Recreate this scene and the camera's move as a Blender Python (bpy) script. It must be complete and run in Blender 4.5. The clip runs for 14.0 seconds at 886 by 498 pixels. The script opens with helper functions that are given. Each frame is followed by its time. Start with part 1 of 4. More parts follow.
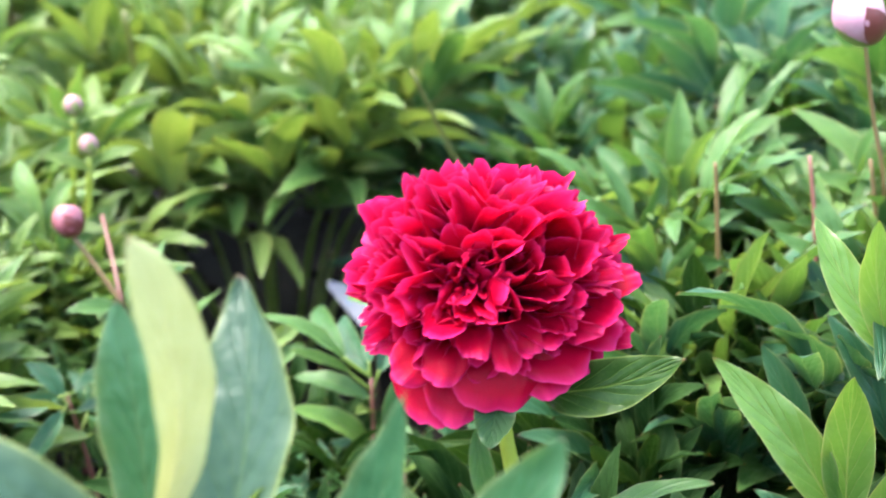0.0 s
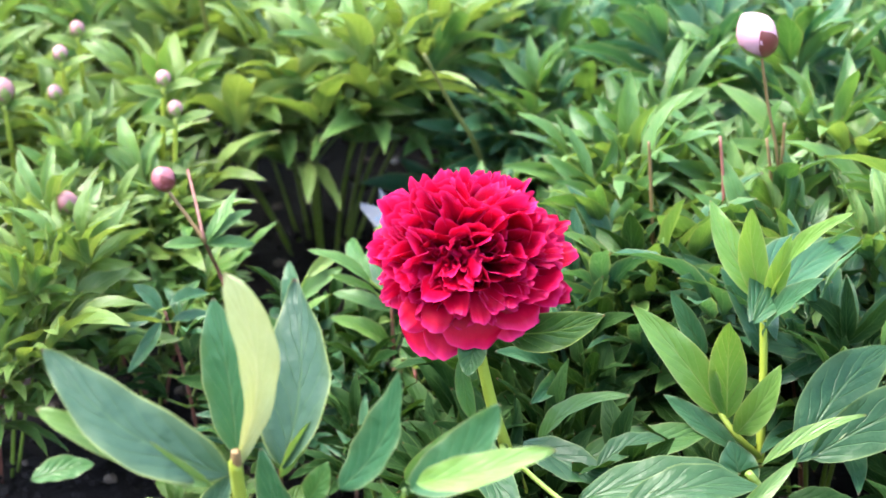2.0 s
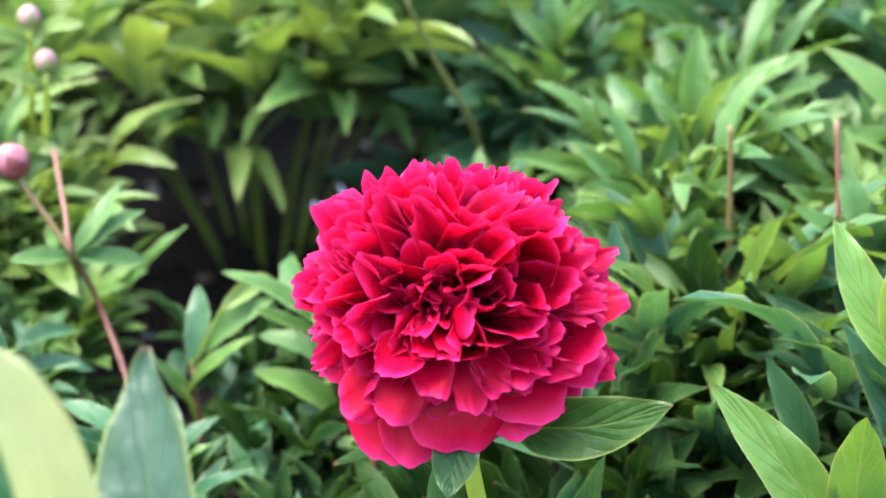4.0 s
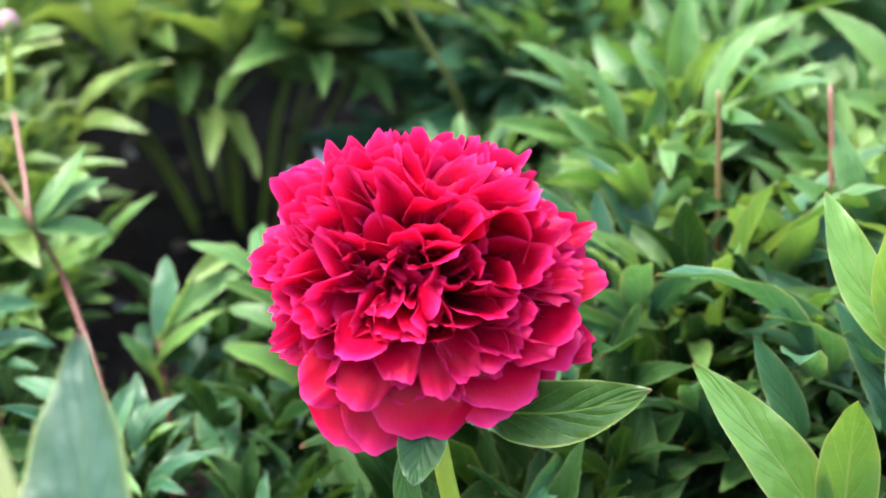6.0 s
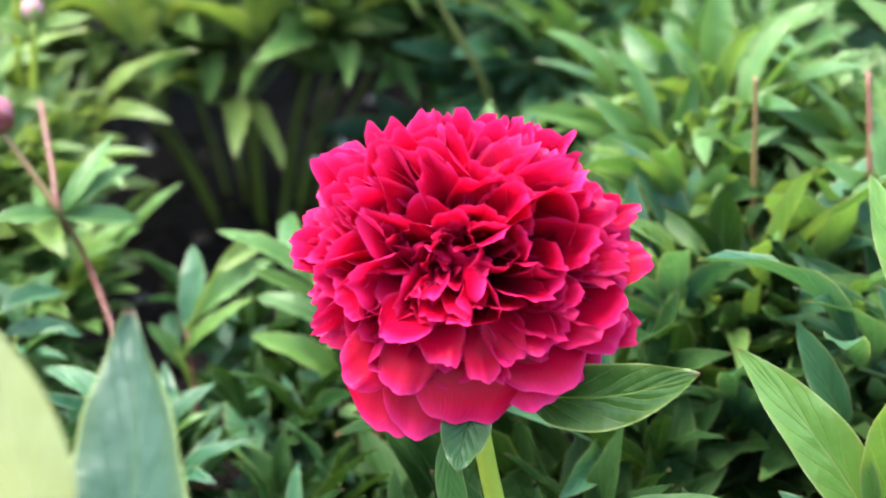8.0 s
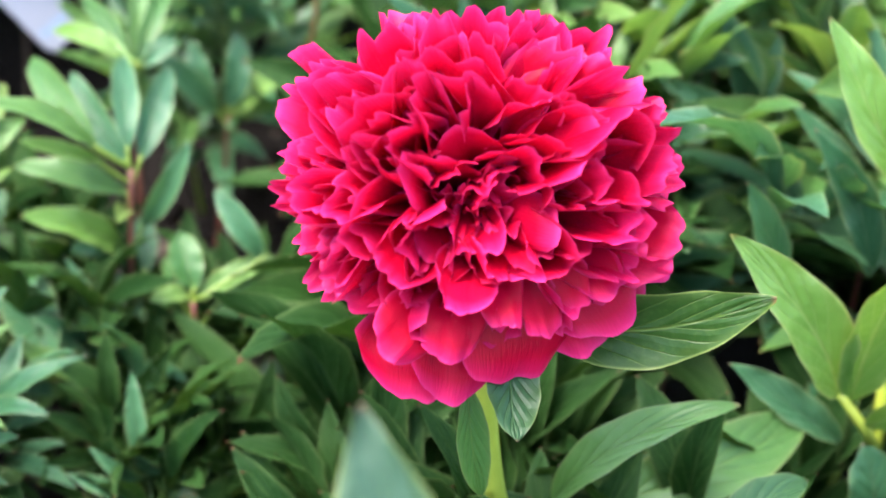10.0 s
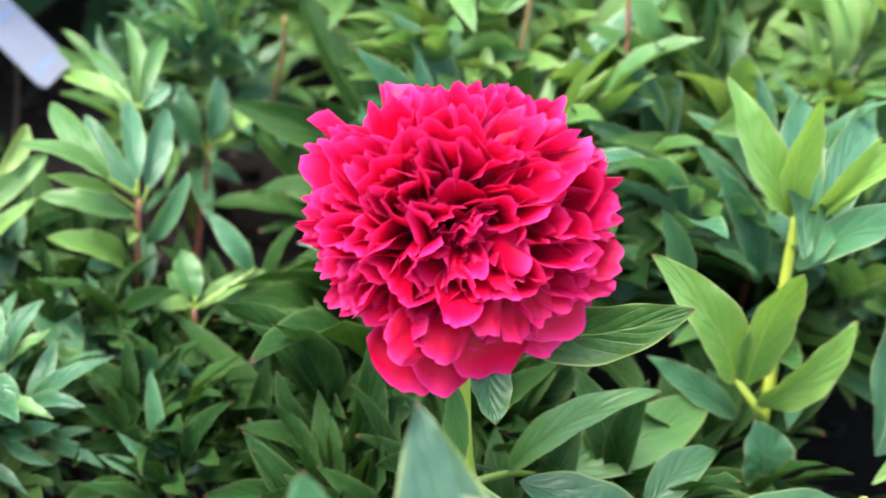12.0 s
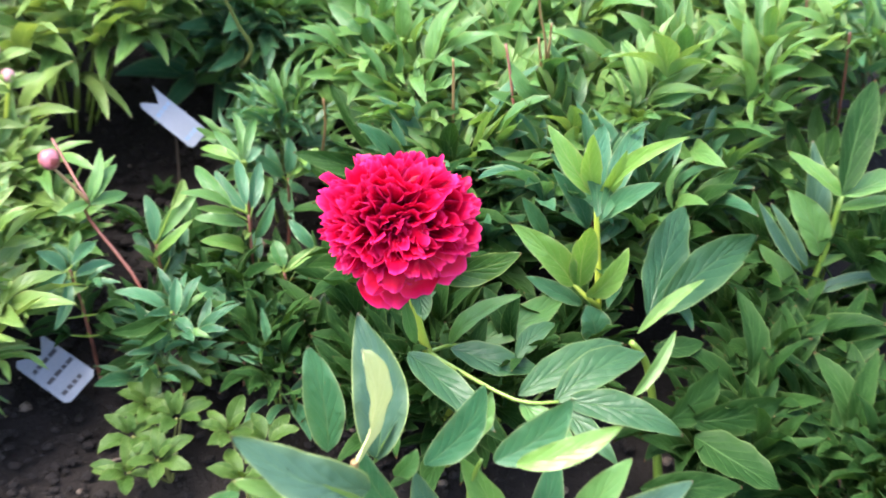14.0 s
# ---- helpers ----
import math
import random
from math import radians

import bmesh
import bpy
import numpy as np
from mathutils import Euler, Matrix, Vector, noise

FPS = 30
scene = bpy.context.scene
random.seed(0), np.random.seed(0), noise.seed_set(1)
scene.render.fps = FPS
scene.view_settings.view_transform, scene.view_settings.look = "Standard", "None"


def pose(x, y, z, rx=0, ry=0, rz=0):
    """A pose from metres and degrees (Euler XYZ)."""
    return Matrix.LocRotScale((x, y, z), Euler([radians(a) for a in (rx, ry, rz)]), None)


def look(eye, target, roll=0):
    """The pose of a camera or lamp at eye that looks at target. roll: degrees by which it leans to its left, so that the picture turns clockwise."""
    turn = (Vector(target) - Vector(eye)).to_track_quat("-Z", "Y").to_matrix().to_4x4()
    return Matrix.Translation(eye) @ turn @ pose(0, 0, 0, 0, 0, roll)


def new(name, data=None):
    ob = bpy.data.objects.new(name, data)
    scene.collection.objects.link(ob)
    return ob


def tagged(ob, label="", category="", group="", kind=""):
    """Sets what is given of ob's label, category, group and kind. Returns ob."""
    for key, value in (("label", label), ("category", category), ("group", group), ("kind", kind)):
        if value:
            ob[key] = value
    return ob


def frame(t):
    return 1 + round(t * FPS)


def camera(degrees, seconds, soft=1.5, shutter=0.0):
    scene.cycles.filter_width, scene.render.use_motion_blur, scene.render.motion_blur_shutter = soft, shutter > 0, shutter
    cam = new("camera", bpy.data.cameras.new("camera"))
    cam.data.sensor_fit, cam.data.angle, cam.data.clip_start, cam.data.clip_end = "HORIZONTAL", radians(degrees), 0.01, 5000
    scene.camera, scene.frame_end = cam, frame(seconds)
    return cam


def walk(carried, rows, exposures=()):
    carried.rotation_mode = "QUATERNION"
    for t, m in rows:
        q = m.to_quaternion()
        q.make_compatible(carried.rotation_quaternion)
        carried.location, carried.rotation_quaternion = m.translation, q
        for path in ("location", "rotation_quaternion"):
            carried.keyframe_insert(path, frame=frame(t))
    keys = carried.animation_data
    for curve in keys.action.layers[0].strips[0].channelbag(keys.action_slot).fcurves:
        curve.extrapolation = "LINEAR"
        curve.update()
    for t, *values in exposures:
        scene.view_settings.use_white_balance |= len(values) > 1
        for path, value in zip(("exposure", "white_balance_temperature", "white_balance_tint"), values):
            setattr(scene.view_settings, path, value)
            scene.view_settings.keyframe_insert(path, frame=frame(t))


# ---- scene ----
cam = camera(23, 14.0, 1.7, 0.5)
EXPOSURES = [(0, 3.02), (14, 3.02)]
PATH = [
    (0, (-0.1048, -1.0252, 0.7413), (-0.0348, -0.0962, 0.3779), -2.14),
    (0.5, (-0.1388, -1.1248, 0.8206), (-0.0667, -0.2109, 0.4210), -1.94),
    (1, (-0.1146, -1.1802, 0.8778), (-0.0529, -0.2789, 0.4490), -1.60),
    (1.5, (-0.0858, -1.2210, 0.9284), (-0.0441, -0.3275, 0.4811), -2.73),
    (2, (-0.0900, -1.3931, 1.0406), (-0.0477, -0.5039, 0.5852), -2.53),
    (2.5, (-0.0890, -1.3813, 1.0396), (-0.0477, -0.4905, 0.5871), -2.82),
    (3, (-0.0620, -1.0574, 0.8723), (-0.0267, -0.1666, 0.4194), -2.09),
    (3.2, (-0.0553, -0.9870, 0.8433), (-0.0178, -0.1004, 0.3822), -1.84),
    (5.3, (-0.0480, -0.8153, 0.7536), (-0.0086, 0.0711, 0.2925), 0.11),
    (5.5, (-0.0447, -0.8149, 0.7510), (-0.0031, 0.0712, 0.2893), -0.02),
    (6, (-0.0322, -0.8081, 0.7751), (0.0067, 0.0688, 0.2960), -0.98),
    (6.5, (-0.0392, -0.8069, 0.7740), (-0.0384, 0.0718, 0.2966), -0.04),
    (7, (-0.0268, -0.8259, 0.7730), (-0.0727, 0.0561, 0.3041), -0.16),
    (7.5, (-0.0261, -0.8168, 0.7670), (-0.0549, 0.0663, 0.2988), -0.28),
    (8, (-0.0517, -0.8006, 0.7603), (-0.0110, 0.0776, 0.2838), -0.92),
    (8.5, (-0.1384, -0.7257, 0.7655), (-0.0028, 0.1219, 0.2525), -1.12),
    (9, (-0.1997, -0.5923, 0.7085), (0.0265, 0.2122, 0.1593), 1.33),
    (9.2, (-0.2390, -0.5751, 0.7351), (0.0364, 0.1967, 0.1619), 2.76),
    (11.3, (-0.3159, -0.5366, 0.8191), (0.0696, 0.1310, 0.1820), 9.01),
    (11.5, (-0.3210, -0.5545, 0.8466), (0.0614, 0.1092, 0.2038), 8.57),
    (12, (-0.4239, -0.6475, 0.9118), (-0.0038, 0.0155, 0.2922), 10.05),
    (12.5, (-0.4369, -0.7376, 1.0337), (-0.0499, -0.0745, 0.3929), 7.92),
    (13, (-0.5243, -0.8885, 1.1974), (-0.1378, -0.2346, 0.5470), 6.58),
    (13.5, (-0.5757, -1.0739, 1.3631), (-0.2093, -0.4147, 0.7063), 3.83),
    (14, (-0.6331, -1.3475, 1.5812), (-0.2969, -0.6721, 0.9247), 0.80),
]
walk(cam, [(t, look(e, g, r)) for t, e, g, r in PATH], EXPOSURES)

# ---------------------------------------------------------------- daylight
world = bpy.data.worlds.new("sky")
scene.world = world
world.use_nodes = True
SUN_EL, SUN_AZ = radians(70), radians(285)
wn = world.node_tree.nodes
sky = wn.new("ShaderNodeTexSky")
sky.sky_type = "NISHITA"
sky.sun_disc = False
sky.sun_elevation, sky.sun_rotation = SUN_EL, SUN_AZ
sky.air_density, sky.dust_density, sky.ozone_density = 1.0, 3.0, 1.0
wn["Background"].inputs["Strength"].default_value = 0.15
world.node_tree.links.new(sky.outputs["Color"], wn["Background"].inputs["Color"])

sun = new("sun", bpy.data.lights.new("sun", "SUN"))
sun.data.energy, sun.data.angle, sun.data.color = 1.5, radians(40), (1.0, 0.97, 0.92)
SUN_DIR = Vector((math.sin(SUN_AZ) * math.cos(SUN_EL), math.cos(SUN_AZ) * math.cos(SUN_EL), math.sin(SUN_EL)))
sun.rotation_euler = (-SUN_DIR).to_track_quat("-Z", "Y").to_euler()


# ---------------------------------------------------------------- materials
def nodes_of(name):
    mat = bpy.data.materials.new(name)
    mat.use_nodes = True
    nt = mat.node_tree
    return mat, nt, nt.nodes["Principled BSDF"]


def node(nt, kind, **given):
    n = nt.nodes.new(kind)
    for key, value in given.items():
        n.inputs[key.replace("_", " ")].default_value = value
    return n


def calc(nt, op, a, b=None, clamp=False):
    n = nt.nodes.new("ShaderNodeMath")
    n.operation, n.use_clamp = op, clamp
    for i, v in enumerate((a, b)):
        if v is None:
            continue
        if isinstance(v, (int, float)):
            n.inputs[i].default_value = v
        else:
            nt.links.new(v, n.inputs[i])
    return n.outputs[0]


def blend(nt, fac, a, b, kind="MIX"):
    n = nt.nodes.new("ShaderNodeMix")
    n.data_type, n.blend_type = "RGBA", kind
    for i, v in ((0, fac), (6, a), (7, b)):
        if isinstance(v, (int, float)):
            n.inputs[i].default_value = v
        elif isinstance(v, tuple):
            n.inputs[i].default_value = (*v, 1) if len(v) == 3 else v
        else:
            nt.links.new(v, n.inputs[i])
    return n.outputs[2]


def noise_of(nt, scale, detail=3.0, coord=None):
    n = node(nt, "ShaderNodeTexNoise", Scale=scale, Detail=detail)
    if coord is None:
        coord = nt.nodes.new("ShaderNodeTexCoord").outputs["Object"]
    nt.links.new(coord, n.inputs["Vector"])
    return n.outputs["Fac"]


def leaf_material(name, dark, light, vein, margin, rough=0.40, through_light=0.36, gloss=0.40):
    """A peony leaflet: u runs across it, v from foot to tip."""
    mat, nt, bsdf = nodes_of(name)
    uv = nt.nodes.new("ShaderNodeUVMap").outputs[0]
    sep = nt.nodes.new("ShaderNodeSeparateXYZ")
    nt.links.new(uv, sep.inputs[0])
    across = calc(nt, "ABSOLUTE", calc(nt, "SUBTRACT", calc(nt, "MULTIPLY", sep.outputs[0], 2.0), 1.0))
    along = sep.outputs[1]
    info = nt.nodes.new("ShaderNodeObjectInfo")
    island = nt.nodes.new("ShaderNodeNewGeometry")
    rnd = calc(nt, "FRACT", calc(nt, "ADD", info.outputs["Random"], island.outputs["Random Per Island"]))
    blotch = noise_of(nt, 34.0)
    fine = noise_of(nt, 300.0, 4.0)
    tone = calc(nt, "ADD", calc(nt, "MULTIPLY", rnd, 0.8), calc(nt, "MULTIPLY", calc(nt, "SUBTRACT", blotch, 0.3), 0.6), True)
    col = blend(nt, tone, dark, light)
    col = blend(nt, calc(nt, "MULTIPLY", fine, 0.20), col, tuple(c * 0.6 for c in dark))
    # side veins leave the midrib at a sharp angle and run forward to the margin
    sweep = calc(nt, "SUBTRACT", calc(nt, "MULTIPLY", along, 6.0), calc(nt, "MULTIPLY", calc(nt, "POWER", across, 0.75), 2.6))
    wob = calc(nt, "MULTIPLY", noise_of(nt, 45.0), 0.7)
    tri = calc(nt, "ABSOLUTE", calc(nt, "SUBTRACT", calc(nt, "FRACT", calc(nt, "ADD", sweep, wob)), 0.5))
    fade = calc(nt, "SUBTRACT", 1.0, calc(nt, "POWER", across, 2.5))
    side = calc(nt, "MULTIPLY", calc(nt, "SUBTRACT", 1.0, calc(nt, "MULTIPLY", tri, 15.0), True), fade, True)
    swell = calc(nt, "MULTIPLY", tri, fade)
    rib = calc(nt, "SUBTRACT", 1.0, calc(nt, "MULTIPLY", across, 17.0), True)
    rib = calc(nt, "MULTIPLY", rib, calc(nt, "SUBTRACT", 1.15, along), True)
    veins = calc(nt, "MAXIMUM", calc(nt, "MULTIPLY", side, 0.5), rib)
    col = blend(nt, calc(nt, "MULTIPLY", veins, 0.8), col, vein)
    net = noise_of(nt, 420.0, 2.0)
    col = blend(nt, calc(nt, "MULTIPLY", calc(nt, "SUBTRACT", net, 0.5), 0.4, True), col, vein)
    soft = calc(nt, "MULTIPLY", calc(nt, "SUBTRACT", across, 0.6), 0.35, True)
    col = blend(nt, soft, col, margin)
    edge = calc(nt, "MULTIPLY", calc(nt, "SUBTRACT", across, 0.925), 14.0, True)
    col = blend(nt, edge, col, margin)
    tip = calc(nt, "MULTIPLY", calc(nt, "SUBTRACT", along, 0.975), 40.0, True)
    col = blend(nt, calc(nt, "MULTIPLY", tip, 0.4), col, (0.26, 0.06, 0.06))
    nt.links.new(col, bsdf.inputs["Base Color"])
    bsdf.inputs["Specular IOR Level"].default_value = gloss
    rgh = calc(nt, "ADD", calc(nt, "MULTIPLY", blotch, 0.22), rough - 0.12)
    nt.links.new(rgh, bsdf.inputs["Roughness"])
    bump = node(nt, "ShaderNodeBump", Strength=0.8, Distance=0.0022)
    ripple = noise_of(nt, 75.0, 2.0)
    height = calc(nt, "ADD", calc(nt, "MULTIPLY", veins, -0.45), calc(nt, "ADD", calc(nt, "MULTIPLY", swell, 0.36), calc(nt, "ADD", calc(nt, "MULTIPLY", ripple, 1.1), calc(nt, "MULTIPLY", net, 0.10))))
    nt.links.new(height, bump.inputs["Height"])
    nt.links.new(bump.outputs[0], bsdf.inputs["Normal"])
    trans = nt.nodes.new("ShaderNodeBsdfTranslucent")
    nt.links.new(blend(nt, 1.0, col, (1.32, 1.15, 0.55), "MULTIPLY"), trans.inputs["Color"])
    mix = node(nt, "ShaderNodeMixShader", Fac=through_light)
    nt.links.new(bsdf.outputs[0], mix.inputs[1])
    nt.links.new(trans.outputs[0], mix.inputs[2])
    nt.links.new(mix.outputs[0], nt.nodes["Material Output"].inputs["Surface"])
    return mat


# Darkened green: the shade low in the foliage is put into the colour.
LEAF_DARK_SHADED = leaf_material("leaf_dark_green_shaded", (0.0065, 0.0270, 0.0055), (0.0200, 0.0550, 0.0110), (0.075, 0.14, 0.045), (0.07, 0.11, 0.035), 0.55, 0.28, 0.08)
LEAF_TEAL = leaf_material("leaf_blue_green", (0.0205, 0.0840, 0.0390), (0.0540, 0.1520, 0.0650), (0.11, 0.18, 0.085), (0.22, 0.27, 0.13), 0.36)
LEAF_GLOSSY = leaf_material("leaf_glossy_green", (0.0091, 0.0333, 0.0065), (0.0296, 0.0764, 0.0130), (0.18, 0.26, 0.06), (0.19, 0.24, 0.07), 0.36, 0.26, 0.22)
LEAF_BLUE = leaf_material("leaf_glaucous_green", (0.0228, 0.0647, 0.0390), (0.0479, 0.1029, 0.0598), (0.085, 0.15, 0.065), (0.24, 0.29, 0.10), 0.42, 0.34, 0.40)
LEAF_MID = leaf_material("leaf_mid_green", (0.0325, 0.1060, 0.0265), (0.0950, 0.1990, 0.0490), (0.13, 0.21, 0.07), (0.17, 0.21, 0.08))
LEAF_LIGHT = leaf_material("leaf_light_green", (0.0590, 0.1470, 0.0340), (0.1350, 0.2400, 0.0600), (0.20, 0.27, 0.09), (0.22, 0.25, 0.09), 0.36, 0.36)
LEAF_FRESH = leaf_material("leaf_fresh_green", (0.0860, 0.1950, 0.0340), (0.1560, 0.2850, 0.0560), (0.27, 0.34, 0.13), (0.28, 0.32, 0.12), 0.34, 0.38, 0.5)
LEAF_YELLOW = leaf_material("leaf_yellow_green", (0.0727, 0.1480, 0.0312), (0.1480, 0.2289, 0.0582), (0.23, 0.29, 0.10), (0.24, 0.27, 0.10), 0.36, 0.38)
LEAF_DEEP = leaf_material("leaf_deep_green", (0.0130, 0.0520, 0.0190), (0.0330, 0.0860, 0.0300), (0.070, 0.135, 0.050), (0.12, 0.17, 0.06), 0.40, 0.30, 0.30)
LEAF_YOUNG = leaf_material("leaf_young_green", (0.030, 0.072, 0.012), (0.058, 0.108, 0.020), (0.09, 0.14, 0.04), (0.12, 0.15, 0.05), 0.45, 0.36, 0.20)
PALE = leaf_material("leaf_pale_underside", (0.29, 0.35, 0.09), (0.47, 0.50, 0.24), (0.56, 0.58, 0.36), (0.34, 0.38, 0.15), 0.5, 0.16, 0.3)


def plain_material(name, dark, light, scale, rough, bump_by=0.3, through_light=0.0):
    mat, nt, bsdf = nodes_of(name)
    info = nt.nodes.new("ShaderNodeObjectInfo")
    big, small = noise_of(nt, scale), noise_of(nt, scale * 9, 5.0)
    tone = calc(nt, "ADD", calc(nt, "MULTIPLY", big, 0.8), calc(nt, "MULTIPLY", info.outputs["Random"], 0.3), True)
    col = blend(nt, tone, dark, light)
    col = blend(nt, calc(nt, "MULTIPLY", small, 0.4), col, tuple(c * 0.55 for c in dark))
    nt.links.new(col, bsdf.inputs["Base Color"])
    bsdf.inputs["Roughness"].default_value = rough
    bump = node(nt, "ShaderNodeBump", Strength=bump_by, Distance=0.001)
    nt.links.new(small, bump.inputs["Height"])
    nt.links.new(bump.outputs[0], bsdf.inputs["Normal"])
    return mat


STEM_GREEN = plain_material("stem_green", (0.093, 0.161, 0.019), (0.186, 0.260, 0.037), 40, 0.4)
STEM_YELLOW = plain_material("stem_yellow_green", (0.310, 0.372, 0.031), (0.409, 0.459, 0.074), 40, 0.4)
STEM_DULL = plain_material("stem_dull_green", (0.10, 0.11, 0.022), (0.18, 0.17, 0.045), 40, 0.5)
STEM_RED = plain_material("stem_red", (0.115, 0.034, 0.024), (0.22, 0.080, 0.055), 35, 0.45)
STEM_TAN = plain_material("stem_dry_tan", (0.165, 0.094, 0.033), (0.264, 0.165, 0.066), 35, 0.6)
BUD_ROSE = plain_material("bud_rose", (0.16, 0.022, 0.035), (0.34, 0.12, 0.14), 120, 0.35)
BUD_GREEN = plain_material("bud_green", (0.124, 0.167, 0.031), (0.211, 0.248, 0.074), 80, 0.4)
BUD_RED = plain_material("bud_red_sepal", (0.099, 0.012, 0.019), (0.198, 0.050, 0.037), 90, 0.35)
BUD_PINK = plain_material("bud_pink", (0.20, 0.045, 0.060), (0.40, 0.25, 0.24), 110, 0.4)
BLOOM_PINK = plain_material("bloom_pale_pink", (0.46, 0.17, 0.25), (0.54, 0.33, 0.38), 60, 0.45)
TAG_WHITE = plain_material("tag_white", (0.12, 0.135, 0.17), (0.19, 0.205, 0.25), 25, 0.4, 0.1)
TAG_INK = plain_material("tag_ink", (0.018, 0.018, 0.024), (0.036, 0.036, 0.048), 60, 0.5, 0.1)
TAG_BLUE = plain_material("tag_blue_mark", (0.100, 0.165, 0.260), (0.150, 0.225, 0.310), 60, 0.5, 0.1)
STONE = plain_material("stone_grey", (0.110, 0.110, 0.120), (0.225, 0.225, 0.240), 60, 0.7, 0.5)
LITTER = plain_material("dry_litter", (0.045, 0.030, 0.020), (0.100, 0.070, 0.050), 60, 0.8, 0.4)


def petal_material():
    mat, nt, bsdf = nodes_of("petal_crimson")
    uv = nt.nodes.new("ShaderNodeUVMap").outputs[0]
    sep = nt.nodes.new("ShaderNodeSeparateXYZ")
    nt.links.new(uv, sep.inputs[0])
    along = sep.outputs[1]
    across = calc(nt, "ABSOLUTE", calc(nt, "SUBTRACT", calc(nt, "MULTIPLY", sep.outputs[0], 2.0), 1.0))
    info = nt.nodes.new("ShaderNodeObjectInfo")
    blotch = noise_of(nt, 60.0)
    streak = nt.nodes.new("ShaderNodeTexNoise")
    streak.inputs["Scale"].default_value = 9.0
    streak.inputs["Detail"].default_value = 4.0
    mapping = nt.nodes.new("ShaderNodeMapping")
    mapping.inputs["Scale"].default_value = (7.0, 0.7, 1.0)
    nt.links.new(uv, mapping.inputs["Vector"])
    nt.links.new(mapping.outputs[0], streak.inputs["Vector"])
    # petal's own darker foot, deepened further so gaps between petals look shaded
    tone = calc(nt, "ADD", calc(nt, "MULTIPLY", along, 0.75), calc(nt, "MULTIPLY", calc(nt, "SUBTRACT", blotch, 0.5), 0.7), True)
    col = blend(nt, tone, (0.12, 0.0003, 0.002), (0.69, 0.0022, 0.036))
    col = blend(nt, calc(nt, "MULTIPLY", calc(nt, "MULTIPLY", info.outputs["Random"], along), 0.30), col, (0.60, 0.003, 0.065))
    rim = calc(nt, "MAXIMUM", calc(nt, "MULTIPLY", calc(nt, "SUBTRACT", along, 0.82), 4.5, True), calc(nt, "MULTIPLY", calc(nt, "SUBTRACT", across, 0.86), 5.0, True))
    rim = calc(nt, "MULTIPLY", rim, calc(nt, "ADD", 0.50, calc(nt, "MULTIPLY", info.outputs["Random"], 0.65)))
    col = blend(nt, rim, col, (0.66, 0.020, 0.15))
    lip = calc(nt, "MAXIMUM", calc(nt, "MULTIPLY", calc(nt, "SUBTRACT", along, 0.95), 14.0, True), calc(nt, "MULTIPLY", calc(nt, "SUBTRACT", across, 0.95), 14.0, True))
    col = blend(nt, calc(nt, "MULTIPLY", lip, 0.32), col, (0.70, 0.09, 0.32))
    col = blend(nt, calc(nt, "MULTIPLY", streak.outputs["Fac"], 0.35), col, (0.17, 0.001, 0.011))
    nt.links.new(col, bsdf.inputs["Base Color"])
    bsdf.inputs["Roughness"].default_value = 0.30
    bsdf.inputs["Specular IOR Level"].default_value = 0.09
    bsdf.inputs["Sheen Weight"].default_value = 0.0
    bsdf.inputs["Sheen Tint"].default_value = (1.0, 0.45, 0.75, 1)
    bump = node(nt, "ShaderNodeBump", Strength=0.5, Distance=0.0009)
    nt.links.new(streak.outputs["Fac"], bump.inputs["Height"])
    nt.links.new(bump.outputs[0], bsdf.inputs["Normal"])
    trans = nt.nodes.new("ShaderNodeBsdfTranslucent")
    nt.links.new(blend(nt, 1.0, col, (1.3, 1.0, 1.05), "MULTIPLY"), trans.inputs["Color"])
    mix = node(nt, "ShaderNodeMixShader", Fac=0.25)
    nt.links.new(bsdf.outputs[0], mix.inputs[1])
    nt.links.new(trans.outputs[0], mix.inputs[2])
    nt.links.new(mix.outputs[0], nt.nodes["Material Output"].inputs["Surface"])
    return mat


PETAL = petal_material()


def soil_material():
    mat, nt, bsdf = nodes_of("soil_dark")
    big, mid, small = noise_of(nt, 3.0), noise_of(nt, 22.0, 6.0), noise_of(nt, 150.0, 6.0)
    col = blend(nt, mid, (0.0055, 0.0044, 0.0042), (0.023, 0.0184, 0.0170))
    col = blend(nt, calc(nt, "MULTIPLY", big, 0.6), col, (0.0090, 0.0072, 0.0067))
    col = blend(nt, calc(nt, "MULTIPLY", calc(nt, "SUBTRACT", small, 0.62), 5.0, True), col, (0.045, 0.039, 0.037))
    nt.links.new(col, bsdf.inputs["Base Color"])
    bsdf.inputs["Roughness"].default_value = 0.95
    bsdf.inputs["Specular IOR Level"].default_value = 0.1
    bump = node(nt, "ShaderNodeBump", Strength=0.9, Distance=0.01)
    nt.links.new(calc(nt, "ADD", calc(nt, "MULTIPLY", mid, 0.7), calc(nt, "MULTIPLY", small, 0.4)), bump.inputs["Height"])
    nt.links.new(bump.outputs[0], bsdf.inputs["Normal"])
    return mat


SOIL = soil_material()


# ---------------------------------------------------------------- mesh helpers
def mesh_of(name, bm, material, smooth=True):
    me = bpy.data.meshes.new(name)
    for f in bm.faces:
        f.smooth = smooth
    bm.to_mesh(me)
    bm.free()
    me.materials.append(material)
    return me


def part(name, bm, material, parent, label=""):
    ob = new(name, mesh_of(name, bm, material))
    ob.parent = parent
    return tagged(ob, label)


def thing(name, at, label, category, group="", kind=""):
    ob = new(name)
    ob.empty_display_size = 0.05
    ob.location = at
    return tagged(ob, label, category, group, kind)


